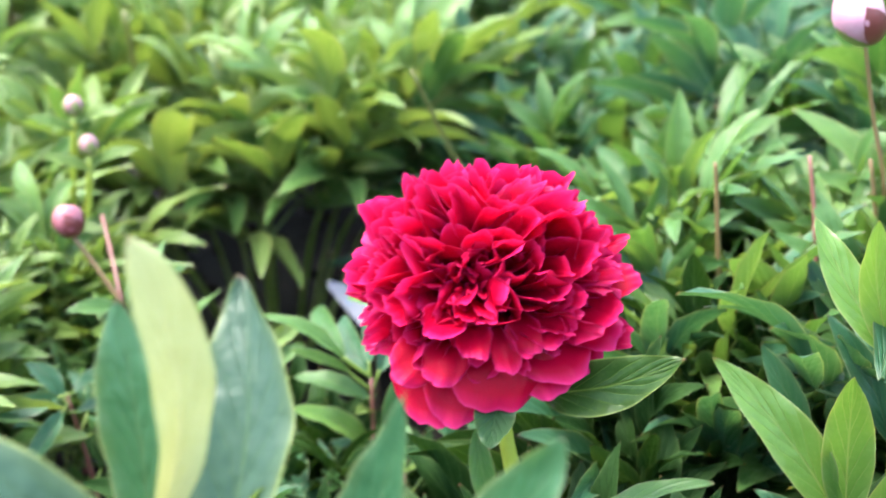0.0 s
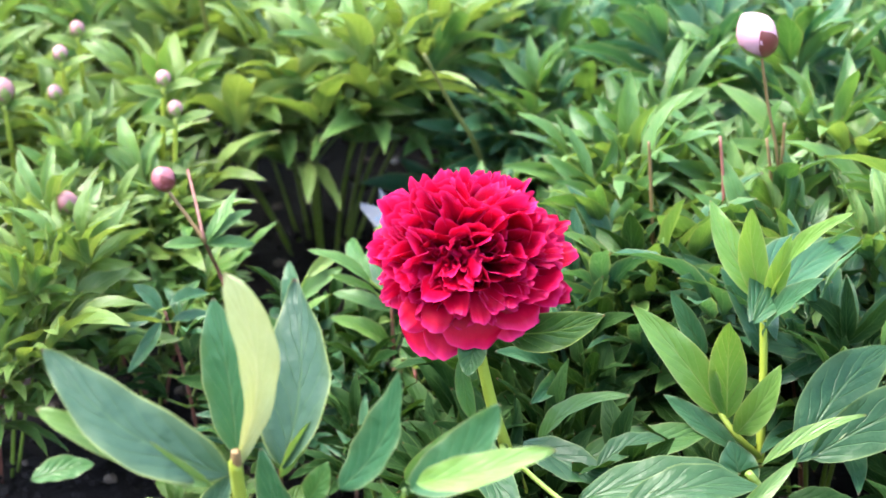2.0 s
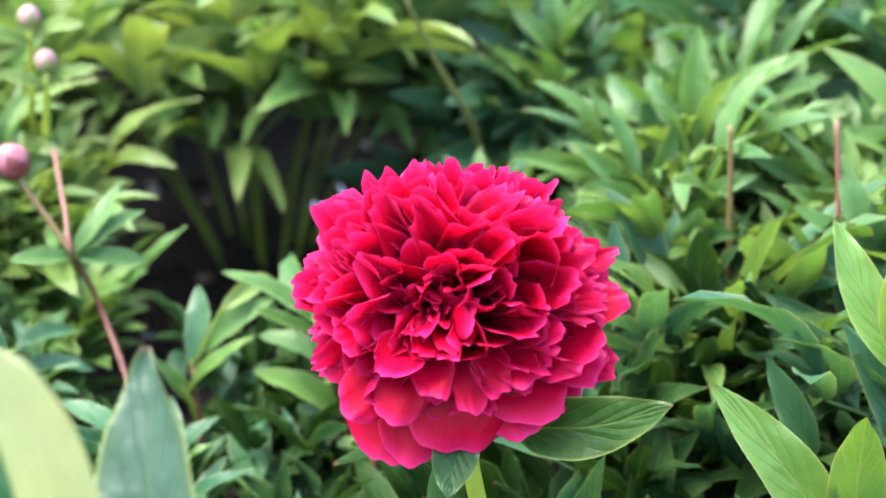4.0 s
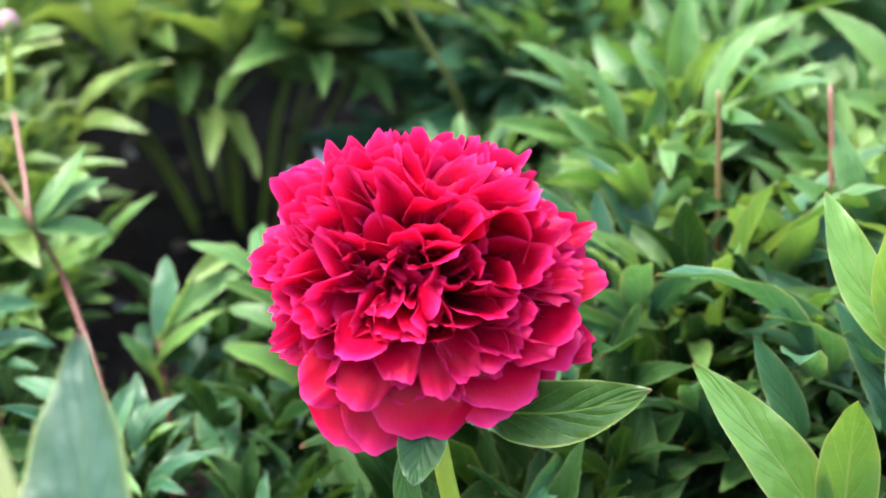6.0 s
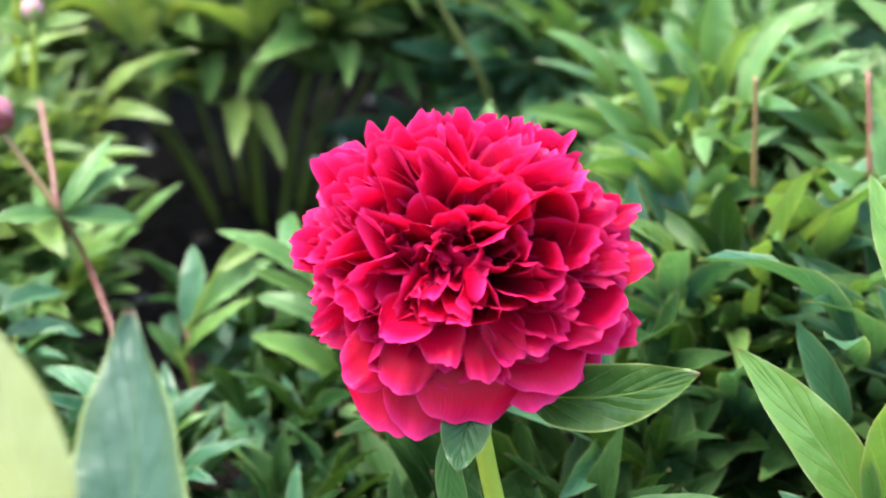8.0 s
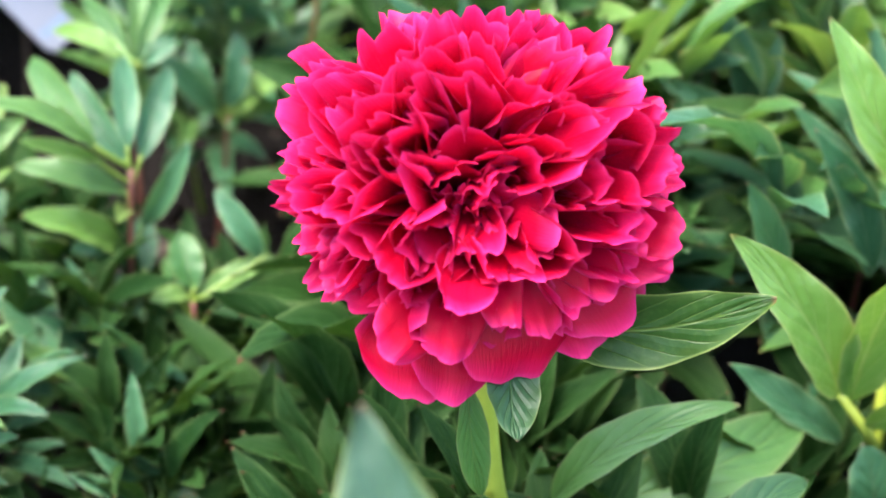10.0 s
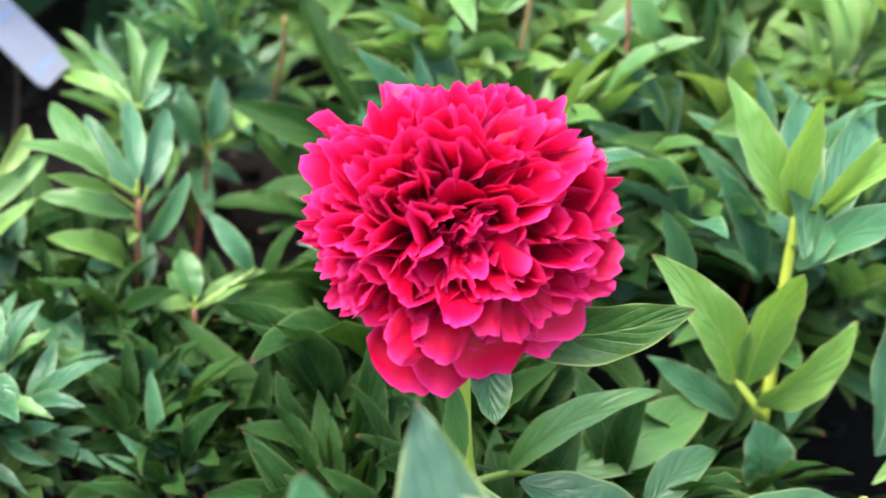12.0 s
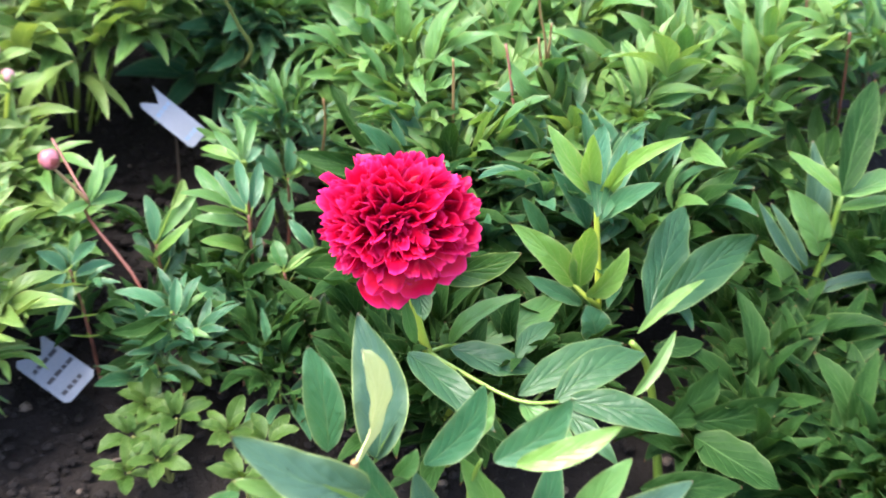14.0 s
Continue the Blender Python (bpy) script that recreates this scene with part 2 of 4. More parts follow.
def tube(bm, pts, r0, r1, sides=7, cap=True):
    """A tapered round stem through the points, bent smoothly."""
    pts = [Vector(p) for p in pts]
    path = []
    n = len(pts)
    for i in range(n - 1):
        p0, p1, p2, p3 = pts[max(i - 1, 0)], pts[i], pts[i + 1], pts[min(i + 2, n - 1)]
        for k in range(4):
            t = k / 4
            path.append(0.5 * ((2 * p1) + (p2 - p0) * t + (2 * p0 - 5 * p1 + 4 * p2 - p3) * t * t + (3 * p1 - p0 - 3 * p2 + p3) * t ** 3))
    path.append(pts[-1])
    rings = []
    for i, p in enumerate(path):
        d = (path[min(i + 1, len(path) - 1)] - path[max(i - 1, 0)]).normalized()
        a = d.cross(Vector((0.31, 0.9, 0.2))).normalized()
        b = d.cross(a)
        r = r0 + (r1 - r0) * i / (len(path) - 1)
        rings.append([bm.verts.new(p + r * (math.cos(2 * math.pi * k / sides) * a + math.sin(2 * math.pi * k / sides) * b)) for k in range(sides)])
    for u, v in zip(rings, rings[1:]):
        for k in range(sides):
            bm.faces.new((u[k], u[(k + 1) % sides], v[(k + 1) % sides], v[k]))
    if cap:
        bm.faces.new(rings[-1])
        bm.faces.new(rings[0][::-1])


def blade(bm, m, length, width, arch, fold, rng, ns=9, nt=3, wave=0.05, bow=None, taper=0.92):
    """One leaflet along +y of the pose m: folded on its midrib, arched, with a drawn-out point and a wavy edge."""
    layer = bm.loops.layers.uv.verify()
    ph = rng.uniform(0, 6.28)
    twist = rng.uniform(-0.35, 0.35)
    droop = rng.uniform(-0.02, 0.06)
    sway = rng.uniform(-0.07, 0.07) if bow is None else bow
    grid = []
    for i in range(ns + 1):
        s = i / ns
        shape = (s ** 0.72) * ((1 - s) ** taper) * (1.0 + 2.28 * taper)
        w = 0.5 * width * shape + 0.0004
        y = length * s
        z = length * (arch * 4 * s * (1 - s) * 0.6 - droop * s * s)
        x0 = length * sway * math.sin(math.pi * s)
        row = []
        for j in range(-nt, nt + 1):
            u = j / nt
            a = fold * (1 - 0.35 * s)
            tw = twist * s
            dx = w * u * math.cos(a)
            dz = w * abs(u) * math.sin(a) + wave * width * u * u * math.sin(9 * s + ph + (1.7 if u > 0 else 0))
            dz += wave * 0.8 * width * u ** 4 * math.sin(23 * s + 2 * ph + (2.3 if u > 0 else 0))
            dz -= 0.10 * width * shape * (1 - abs(u)) * abs(u)
            row.append((bm.verts.new(m @ Vector((x0 + dx * math.cos(tw) - dz * math.sin(tw), y, z + dx * math.sin(tw) + dz * math.cos(tw)))), (0.5 + 0.5 * u, s)))
        grid.append(row)
    for r0, r1 in zip(grid, grid[1:]):
        for j in range(2 * nt):
            quad = (r0[j], r0[j + 1], r1[j + 1], r1[j])
            f = bm.faces.new([q[0] for q in quad])
            for loop, q in zip(f.loops, quad):
                loop[layer].uv = q[1]


FACES = {"cam": (-0.15, -0.82, 0.55), "up": (-0.10, -0.40, 0.91), "top": (0, 0, 1)}


def frame_on(base, tip, face):
    base, tip = Vector(base), Vector(tip)
    y = (tip - base).normalized()
    z = Vector(face)
    x = y.cross(z).normalized()
    z = x.cross(y)
    m = Matrix((x, y, z)).transposed().to_4x4()
    m.translation = base
    return m, (tip - base).length


LEAF_SEED = [100]


def big_leaf(plant, base, tip, width, face, arch, fold, material, bow=None, label="", taper=0.92):
    LEAF_SEED[0] += 1
    rng = random.Random(LEAF_SEED[0])
    m, length = frame_on(base, tip, FACES.get(face, face))
    bm = bmesh.new()
    blade(bm, Matrix.Identity(4), length, width, arch, fold, rng, 22, 5, 0.045, bow, taper)
    ob = part("leaf", bm, material, plant, label)
    ob.matrix_local = Matrix.Translation(-plant.location) @ m
    return ob


def stem(plant, pts, r0, r1, material, name="stem", label="", sides=9):
    bm = bmesh.new()
    tube(bm, [Vector(p) - plant.location for p in pts], r0, r1, sides)
    return part(name, bm, material, plant, label)


# compound leaves, shared by the bushes: a petiole with three to nine leaflets
def compound(rng, narrow, big):
    bm = bmesh.new()
    layer = bm.loops.layers.uv.verify()
    reach = rng.uniform(0.045, 0.075)
    tube(bm, [(0, 0, 0), (0, reach * 0.55, 0.006), (0, reach, 0.004)], 0.0016, 0.0010, 4, False)
    for f in bm.faces:
        for loop in f.loops:
            loop[layer].uv = (0.5, 0.2)

    def sprig(at, yaw, pitch, n, length):
        for k in range(n):
            off = (k - (n - 1) / 2)
            a = yaw - off * rng.uniform(0.55, 0.8)
            ln = length * (1 - 0.16 * abs(off)) * rng.uniform(0.85, 1.1)
            m = Matrix.Translation(at) @ Euler((pitch + rng.uniform(-0.25, 0.2), rng.uniform(-0.5, 0.5), a)).to_matrix().to_4x4()
            blade(bm, m, ln, ln * narrow * rng.uniform(0.85, 1.15), rng.uniform(0.06, 0.36), rng.uniform(0.3, 0.85), rng, 8, 2)

    sprig(Vector((0, reach, 0.004)), 0, 0.15, 3, big)
    side = reach * rng.uniform(0.55, 0.75)
    for sgn in (-1, 1):
        n = rng.choice((1, 2, 2, 3))
        sprig(Vector((0.004 * sgn, side, 0.006)), -sgn * rng.uniform(0.8, 1.15), 0.15, n, big * 0.85)
    return bm


def leaf_set(material, seed, narrow, big, count=9):
    rng = random.Random(seed)
    return [mesh_of("leaf", compound(rng, narrow, big), material) for _ in range(count)]


SETS = {
    "yellow": leaf_set(LEAF_YELLOW, 1, 0.26, 0.088) + leaf_set(LEAF_LIGHT, 2, 0.26, 0.088, 5),
    "light": leaf_set(LEAF_LIGHT, 3, 0.25, 0.088) + leaf_set(LEAF_MID, 4, 0.25, 0.088, 6),
    "mid": leaf_set(LEAF_MID, 5, 0.26, 0.088) + leaf_set(LEAF_TEAL, 6, 0.26, 0.088, 5) + leaf_set(LEAF_LIGHT, 7, 0.26, 0.08, 6),
    "teal": leaf_set(LEAF_TEAL, 8, 0.25, 0.088) + leaf_set(LEAF_MID, 9, 0.25, 0.085, 4),
    # leaves for low bushes, with undergrowth shade in their colour
    "dark": leaf_set(LEAF_DARK_SHADED, 10, 0.30, 0.09, 11),
}


def bush(x, y, height, spread, stems, leaves, seed, label, scale=1.0, low=0.35, per=7, stem_mat=None):
    """A peony bush: stems that lean out from one crown, each with compound leaves and a whorl at its top."""
    rng = random.Random(seed)
    plant = thing("peony_bush", (x, y, 0), label, "peony bush", "peony bushes")
    for k in range(stems):
        a = 6.283 * (k + rng.uniform(-0.3, 0.3)) / stems
        r = spread * math.sqrt(rng.uniform(0.05, 1.0))
        h = height * rng.uniform(0.78, 1.08) * (1 - 0.18 * (r / spread) ** 2)
        foot = Vector((0.22 * r * math.cos(a), 0.22 * r * math.sin(a), -0.01))
        top = Vector((r * math.cos(a), r * math.sin(a), h))
        knee = foot.lerp(top, 0.5) + Vector((-0.1 * r * math.cos(a), -0.1 * r * math.sin(a), 0.06 * h))
        bm = bmesh.new()
        tube(bm, [foot, knee, top], 0.0018 * scale, 0.0012 * scale, 6)
        part("stem", bm, stem_mat or rng.choice((STEM_GREEN, STEM_GREEN, STEM_RED)), plant)
        turn = rng.uniform(0, 6.28)
        for i in range(per):
            s = low + (1 - low) * (i + 0.5) / per
            p = foot.lerp(knee, s * 2) if s < 0.5 else knee.lerp(top, s * 2 - 1)
            if i == per - 1:
                p = top
            turn += 2.4 + rng.uniform(-0.4, 0.4)
            lift = rng.uniform(0.05, 0.55) + 0.55 * s * s
            ob = new("leaf", rng.choice(leaves))
            ob.parent = plant
            size = scale * rng.uniform(0.8, 1.15) * (0.8 if i >= per - 2 else 1.0)
            ob.matrix_local = Matrix.Translation(p) @ Euler((lift, rng.uniform(-0.3, 0.3), turn), "XYZ").to_matrix().to_4x4() @ Matrix.Diagonal((size, size, size, 1))
        for i in range(3):
            ob = new("leaf", rng.choice(leaves))
            ob.parent = plant
            size = scale * rng.uniform(0.5, 0.75)
            ob.matrix_local = Matrix.Translation(top) @ Euler((rng.uniform(0.8, 1.2), 0, turn + 2.1 * i)).to_matrix().to_4x4() @ Matrix.Diagonal((size, size, size, 1))
    return plant


# ---------------------------------------------------------------- ground
def make_ground():
    bm = bmesh.new()
    xs = [-150, -40, -10, -4, -2] + [-1.5 + 0.05 * i for i in range(61)] + [2, 4, 10, 40, 150]
    ys = [-150, -40, -10, -4, -2] + [-1.2 + 0.05 * i for i in range(71)] + [3, 5, 10, 40, 150]
    grid = [[bm.verts.new((x, y, 0.018 * noise.noise((x * 5, y * 5, 0)) + 0.008 * noise.noise((x * 19, y * 19, 4)) - 0.008)) for x in xs] for y in ys]
    for r0, r1 in zip(grid, grid[1:]):
        for j in range(len(xs) - 1):
            bm.faces.new((r0[j], r0[j + 1], r1[j + 1], r1[j]))
    ob = new("ground", mesh_of("ground", bm, SOIL))
    return tagged(ob, "dark crumbly garden soil between the peony rows", "ground", "", "structure")


make_ground()


def crumbs(name, count, size, material, seed, label, category, area=(-0.7, 0.7, -0.5, 1.5)):
    rng = random.Random(seed)
    bm = bmesh.new()
    for _ in range(count):
        x, y = rng.uniform(*area[:2]), rng.uniform(*area[2:])
        r = size * rng.uniform(0.4, 1.0) ** 2
        made = bmesh.ops.create_icosphere(bm, subdivisions=1, radius=r)["verts"]
        c = Vector((x, y, 0.018 * noise.noise((x * 5, y * 5, 0)) + r * 0.2))
        for v in made:
            k = 1 + 0.45 * noise.noise(v.co * (1.2 / r) + c * 50)
            v.co = Vector((v.co.x * k * 1.2, v.co.y * k, v.co.z * k * 0.7)) + c
    ob = new(name, mesh_of(name, bm, material, False))
    return tagged(ob, label, category, "", "stuff")


crumbs("soil_clods", 1500, 0.010, SOIL, 3, "loose dark clods of soil lying on the bed", "soil")
crumbs("soil_crumbs", 2200, 0.0065, SOIL, 4, "fine dark crumbs of soil lying on the bed", "soil", (-0.42, 0.08, -0.12, 0.72))
crumbs("pebbles", 70, 0.007, STONE, 5, "small pale grey pebbles scattered on the soil", "pebbles")
crumbs("litter", 420, 0.008, LITTER, 6, "brown dry plant bits lying on the soil", "plant litter")

# ---------------------------------------------------------------- the flowering peony
peony_plant = thing("flowering_peony", (0.02, -0.02, 0), "red double peony in full bloom on a yellow-green stem", "peony")
big_leaf(peony_plant, (0.016, -0.02, 0.266), (0.0815, -0.066, 0.3005), 0.028, "cam", 0.03, 0.22, LEAF_GLOSSY, 0.06)
big_leaf(peony_plant, (-0.003, -0.036, 0.276), (-0.0135, -0.0675, 0.2595), 0.021, "cam", -0.1, 0.4, LEAF_DEEP)
big_leaf(peony_plant, (-0.016, -0.03, 0.254), (-0.008, -0.04, 0.203), 0.013, "cam", 0.1, 0.5, LEAF_MID)
big_leaf(peony_plant, (0.0423, -0.0083, 0.155), (0.105, -0.029, 0.213), 0.020, "up", 0.32, 0.6, LEAF_MID)
big_leaf(peony_plant, (0.0690, -0.004, 0.1408), (0.1803, 0.0144, 0.1526), 0.032, "up", 0.15, 0.3, LEAF_MID)
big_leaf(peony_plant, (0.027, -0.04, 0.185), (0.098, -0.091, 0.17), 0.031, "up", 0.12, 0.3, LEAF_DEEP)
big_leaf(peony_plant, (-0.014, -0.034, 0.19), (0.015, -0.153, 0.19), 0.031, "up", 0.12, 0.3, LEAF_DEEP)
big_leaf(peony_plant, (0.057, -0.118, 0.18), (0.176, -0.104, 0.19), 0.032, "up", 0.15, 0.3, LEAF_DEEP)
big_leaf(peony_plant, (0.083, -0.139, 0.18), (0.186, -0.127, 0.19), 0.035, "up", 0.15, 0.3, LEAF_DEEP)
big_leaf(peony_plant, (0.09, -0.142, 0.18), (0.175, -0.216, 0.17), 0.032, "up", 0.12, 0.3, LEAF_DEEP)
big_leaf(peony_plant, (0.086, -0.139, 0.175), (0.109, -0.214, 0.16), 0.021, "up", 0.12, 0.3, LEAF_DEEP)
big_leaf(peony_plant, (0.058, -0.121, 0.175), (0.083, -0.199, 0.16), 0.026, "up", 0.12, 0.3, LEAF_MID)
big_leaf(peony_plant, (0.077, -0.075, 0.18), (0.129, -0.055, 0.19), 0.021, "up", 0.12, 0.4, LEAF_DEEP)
big_leaf(peony_plant, (0.007, -0.057, 0.15), (0.045, -0.122, 0.13), 0.023, "up", 0.12, 0.3, LEAF_DARK_SHADED)
stem(peony_plant, [(-0.004, -0.006, 0.275), (0.0010, -0.012, 0.236), (0.0080, -0.012, 0.196), (0.0165, -0.011, 0.162), (0.035, -0.02, 0.09), (0.04, -0.01, -0.01)], 0.0038, 0.0055, STEM_YELLOW)
stem(peony_plant, [(0.0165, -0.012, 0.164), (0.014, -0.045, 0.180), (0.052, -0.121, 0.180), (0.088, -0.141, 0.180)], 0.0024, 0.0014, STEM_GREEN, "petiole")
stem(peony_plant, [(0.0165, -0.011, 0.158), (0.0423, -0.0083, 0.155), (0.069, -0.004, 0.1408)], 0.0022, 0.0014, STEM_GREEN, "petiole")

FLOWER_AT = Vector((-0.0078, 0.008, 0.3145))
AXIS = Vector((-0.22, -0.81, 0.54)).normalized()


def petal(rng, length, width, curl, bend, ruffle, notch, ns=12, nt=7, fold=0.0):
    """A petal along +y with its hollow side to +z: a narrow foot, a spine that bends, a curled section and a lobed, wavy rim."""
    bm = bmesh.new()
    layer = bm.loops.layers.uv.verify()
    ph, ph2, ph3, ph4 = (rng.uniform(0, 6.28) for _ in range(4))
    lean = rng.uniform(-0.10, 0.10)
    twist = rng.uniform(-0.35, 0.35)
    split, split2 = rng.uniform(-0.35, 0.1), rng.uniform(0.2, 0.6)
    lobes = rng.uniform(2.5, 6.5)
    slant = rng.uniform(-0.05, 0.05)
    grid = []
    y0 = z0 = 0.0
    for i in range(ns + 1):
        s = i / ns
        if i:
            a = bend * (s - 0.35) * 1.6
            y0 += math.cos(a) / ns
            z0 += math.sin(a) / ns
        k = min(1.0, s / 0.74)
        w = 0.5 * width * (0.26 + 0.74 * k * k * (3 - 2 * k)) * (1 - 0.12 * max(0.0, s - 0.74) / 0.26)
        c = max(0.05, curl * (1.15 - 0.45 * s))
        row = []
        for j in range(-nt, nt + 1):
            u = j / nt
            back = 0.58 * width * (1 - math.sqrt(max(0.0, 1 - 0.96 * u * u))) * s ** 1.6
            rim = 0.026 * math.sin(lobes * u + ph) + 0.012 * math.sin(2.3 * lobes * u + ph3) + slant * u
            rim -= notch * (max(0.0, 1 - abs(u - split) * 4.5) + 0.6 * max(0.0, 1 - abs(u - split2) * 6))
            along = y0 - back + rim * s ** 5
            x = w * math.sin(c * u) / c
            z = z0 + w * (1 - math.cos(c * u)) / c + fold * w * abs(u)
            z += ruffle * s ** 2.5 * (0.55 * math.sin(4.4 * u + ph2) + 0.45 * math.sin(9.5 * u + ph) * (0.35 + abs(u)) + 0.22 * math.sin(17 * u + ph4) * s ** 3)
            z += 0.35 * ruffle * u * math.sin(7 * s + ph4)
            t = twist * s * s
            row.append((bm.verts.new((length * (x * math.cos(t) - z * math.sin(t) + lean * s * s), length * along, length * (x * math.sin(t) + z * math.cos(t)))), (0.5 + 0.5 * u, s)))
        grid.append(row)
    for r0, r1 in zip(grid, grid[1:]):
        for j in range(2 * nt):
            quad = (r0[j], r0[j + 1], r1[j + 1], r1[j])
            f = bm.faces.new([q[0] for q in quad])
            for loop, q in zip(f.loops, quad):
                loop[layer].uv = q[1]
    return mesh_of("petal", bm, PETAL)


def make_flower():
    rng = random.Random(42)
    bm = bmesh.new()
    bmesh.ops.create_uvsphere(bm, u_segments=16, v_segments=10, radius=0.012)
    head = part("flower_head", bm, PETAL, peony_plant, "full crimson double flower with ruffled petals")
    turn = AXIS.to_track_quat("Z", "Y").to_matrix().to_4x4()
    head_m = Matrix.Translation(FLOWER_AT - peony_plant.location) @ turn @ Matrix.Diagonal((1.10, 0.95, 1.04, 1))
    head.matrix_local = head_m
    u = rng.uniform
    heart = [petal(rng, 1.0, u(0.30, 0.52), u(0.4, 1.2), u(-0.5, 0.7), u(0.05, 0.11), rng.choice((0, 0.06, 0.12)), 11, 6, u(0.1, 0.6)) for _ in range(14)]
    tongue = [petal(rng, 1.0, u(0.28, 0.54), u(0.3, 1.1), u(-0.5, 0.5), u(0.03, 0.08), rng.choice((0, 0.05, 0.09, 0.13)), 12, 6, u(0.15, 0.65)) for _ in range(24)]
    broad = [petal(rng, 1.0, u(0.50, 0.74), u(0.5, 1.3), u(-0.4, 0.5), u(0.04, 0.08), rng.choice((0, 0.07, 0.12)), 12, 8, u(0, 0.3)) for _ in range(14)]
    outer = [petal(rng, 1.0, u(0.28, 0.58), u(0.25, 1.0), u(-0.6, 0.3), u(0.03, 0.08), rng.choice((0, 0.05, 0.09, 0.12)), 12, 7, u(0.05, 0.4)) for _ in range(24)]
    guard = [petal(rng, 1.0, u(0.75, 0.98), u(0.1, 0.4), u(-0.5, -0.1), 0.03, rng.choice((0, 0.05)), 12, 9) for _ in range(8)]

    def put(mesh, theta, phi, foot, size, tilt, roll):
        """theta: from the flower's axis; tilt: leans the petal from the radial line towards the rim."""
        d = Vector((math.sin(theta) * math.cos(phi), math.sin(theta) * math.sin(phi), math.cos(theta)))
        t2 = theta + tilt
        g = Vector((math.sin(t2) * math.cos(phi), math.sin(t2) * math.sin(phi), math.cos(t2)))
        inward = Vector((-math.cos(t2) * math.cos(phi), -math.cos(t2) * math.sin(phi), math.sin(t2)))
        x = g.cross(inward)
        m = Matrix((x, g, inward)).transposed().to_4x4()
        m.translation = d * foot
        ob = new("petal", mesh)
        ob.parent = head
        ob.matrix_local = m @ pose(0, 0, 0, 0, math.degrees(roll), u(-22, 22)) @ Matrix.Diagonal((size, size, size, 1))

    # petals wind outwards from the heart of the bloom, in uneven tufts with deep gaps between them
    count = 236
    for k in range(count):
        f = (k + 0.5) / count
        deg = 10 + 96 * f ** 0.66
        th = radians(deg + u(-8, 8))
        ph = k * 2.39996 + u(-0.45, 0.45)
        d = Vector((math.sin(th) * math.cos(ph), math.sin(th) * math.sin(ph), math.cos(th)))
        out = turn.to_3x3() @ d
        if deg > 60 and (out.z < -0.74 or (out.z < -0.50 and out.y < -0.2 and abs(out.x) < 0.55)):
            continue
        tuft = noise.noise(d * 2.6 + Vector((3.1, 0.4, 7.7)))
        if tuft < -0.30 and deg < 80:
            continue
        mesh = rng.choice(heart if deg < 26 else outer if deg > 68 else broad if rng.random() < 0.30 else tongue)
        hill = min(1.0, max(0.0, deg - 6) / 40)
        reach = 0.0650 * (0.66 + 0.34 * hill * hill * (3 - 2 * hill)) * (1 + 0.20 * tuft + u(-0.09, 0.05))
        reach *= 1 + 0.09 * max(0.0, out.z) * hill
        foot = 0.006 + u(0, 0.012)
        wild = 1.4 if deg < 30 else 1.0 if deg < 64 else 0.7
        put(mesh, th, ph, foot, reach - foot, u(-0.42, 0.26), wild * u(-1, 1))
    # broad guard petals round the foot of the bloom
    for k in range(9):
        ph = 6.283 * (k + u(-0.2, 0.2)) / 9
        th = radians(u(96, 106))
        out = turn.to_3x3() @ Vector((math.sin(th) * math.cos(ph), math.sin(th) * math.sin(ph), math.cos(th)))
        if out.z > -0.6:
            put(guard[k % 8], th, ph, 0.012, 0.050 * u(0.92, 1.04), u(-0.2, 0.05), u(-0.2, 0.2))

    def set_at(base, tip, width, face, mesh_rng, curl=0.3, bend=-0.3, notch=0.03, ruffle=0.045):
        m, length = frame_on(base, tip, face)
        mesh = petal(mesh_rng, length, width / length, curl, bend, ruffle, notch, 14, 10)
        ob = new("petal", mesh)
        ob.parent = head
        ob.matrix_local = head_m.inverted() @ Matrix.Translation(-peony_plant.location) @ m

    toward = (-0.1, -0.85, 0.5)
    set_at((0.0220, -0.0100, 0.3080), (0.0520, -0.0400, 0.2960), 0.036, (0.2, -0.70, 0.68), rng, 0.4, -0.1)
    set_at((0.0240, -0.0080, 0.3150), (0.0560, -0.0400, 0.3090), 0.034, (0.2, -0.65, 0.72), rng, 0.7, 0.1)
    set_at((-0.0330, -0.0120, 0.2970), (-0.0440, -0.0400, 0.2610), 0.042, (-0.15, -0.85, 0.5), rng, 0.35, -0.2)
    set_at((-0.0030, -0.0220, 0.3110), (-0.0085, -0.0560, 0.2725), 0.066, (-0.1, -0.75, 0.65), rng, 0.25, -0.45, 0.02, 0.03)
    set_at((0.0140, -0.0180, 0.3060), (0.0330, -0.0510, 0.2860), 0.046, (0.1, -0.70, 0.70), rng, 0.25, -0.3, 0.02, 0.03)
    set_at((0.0300, -0.004, 0.2960), (0.0640, -0.020, 0.2850), 0.024, (0.1, -0.8, 0.6), rng, 0.5, 0.2)
    set_at((0.0317, -0.004, 0.3010), (0.0640, -0.012, 0.2970), 0.022, (0.1, -0.7, 0.7), rng, 0.5, 0.1)
    set_at((0.0289, -0.006, 0.3140), (0.0730, -0.003, 0.3190), 0.024, (0.1, -0.7, 0.7), rng, 0.6, 0.1)
    set_at((-0.0280, -0.0240, 0.3080), (-0.0510, -0.0500, 0.2880), 0.030, toward, rng, 0.3, -0.4, 0.02)
    set_at((-0.0240, -0.0260, 0.3080), (-0.0360, -0.0540, 0.2890), 0.026, toward, rng, 0.4, -0.4, 0.02)
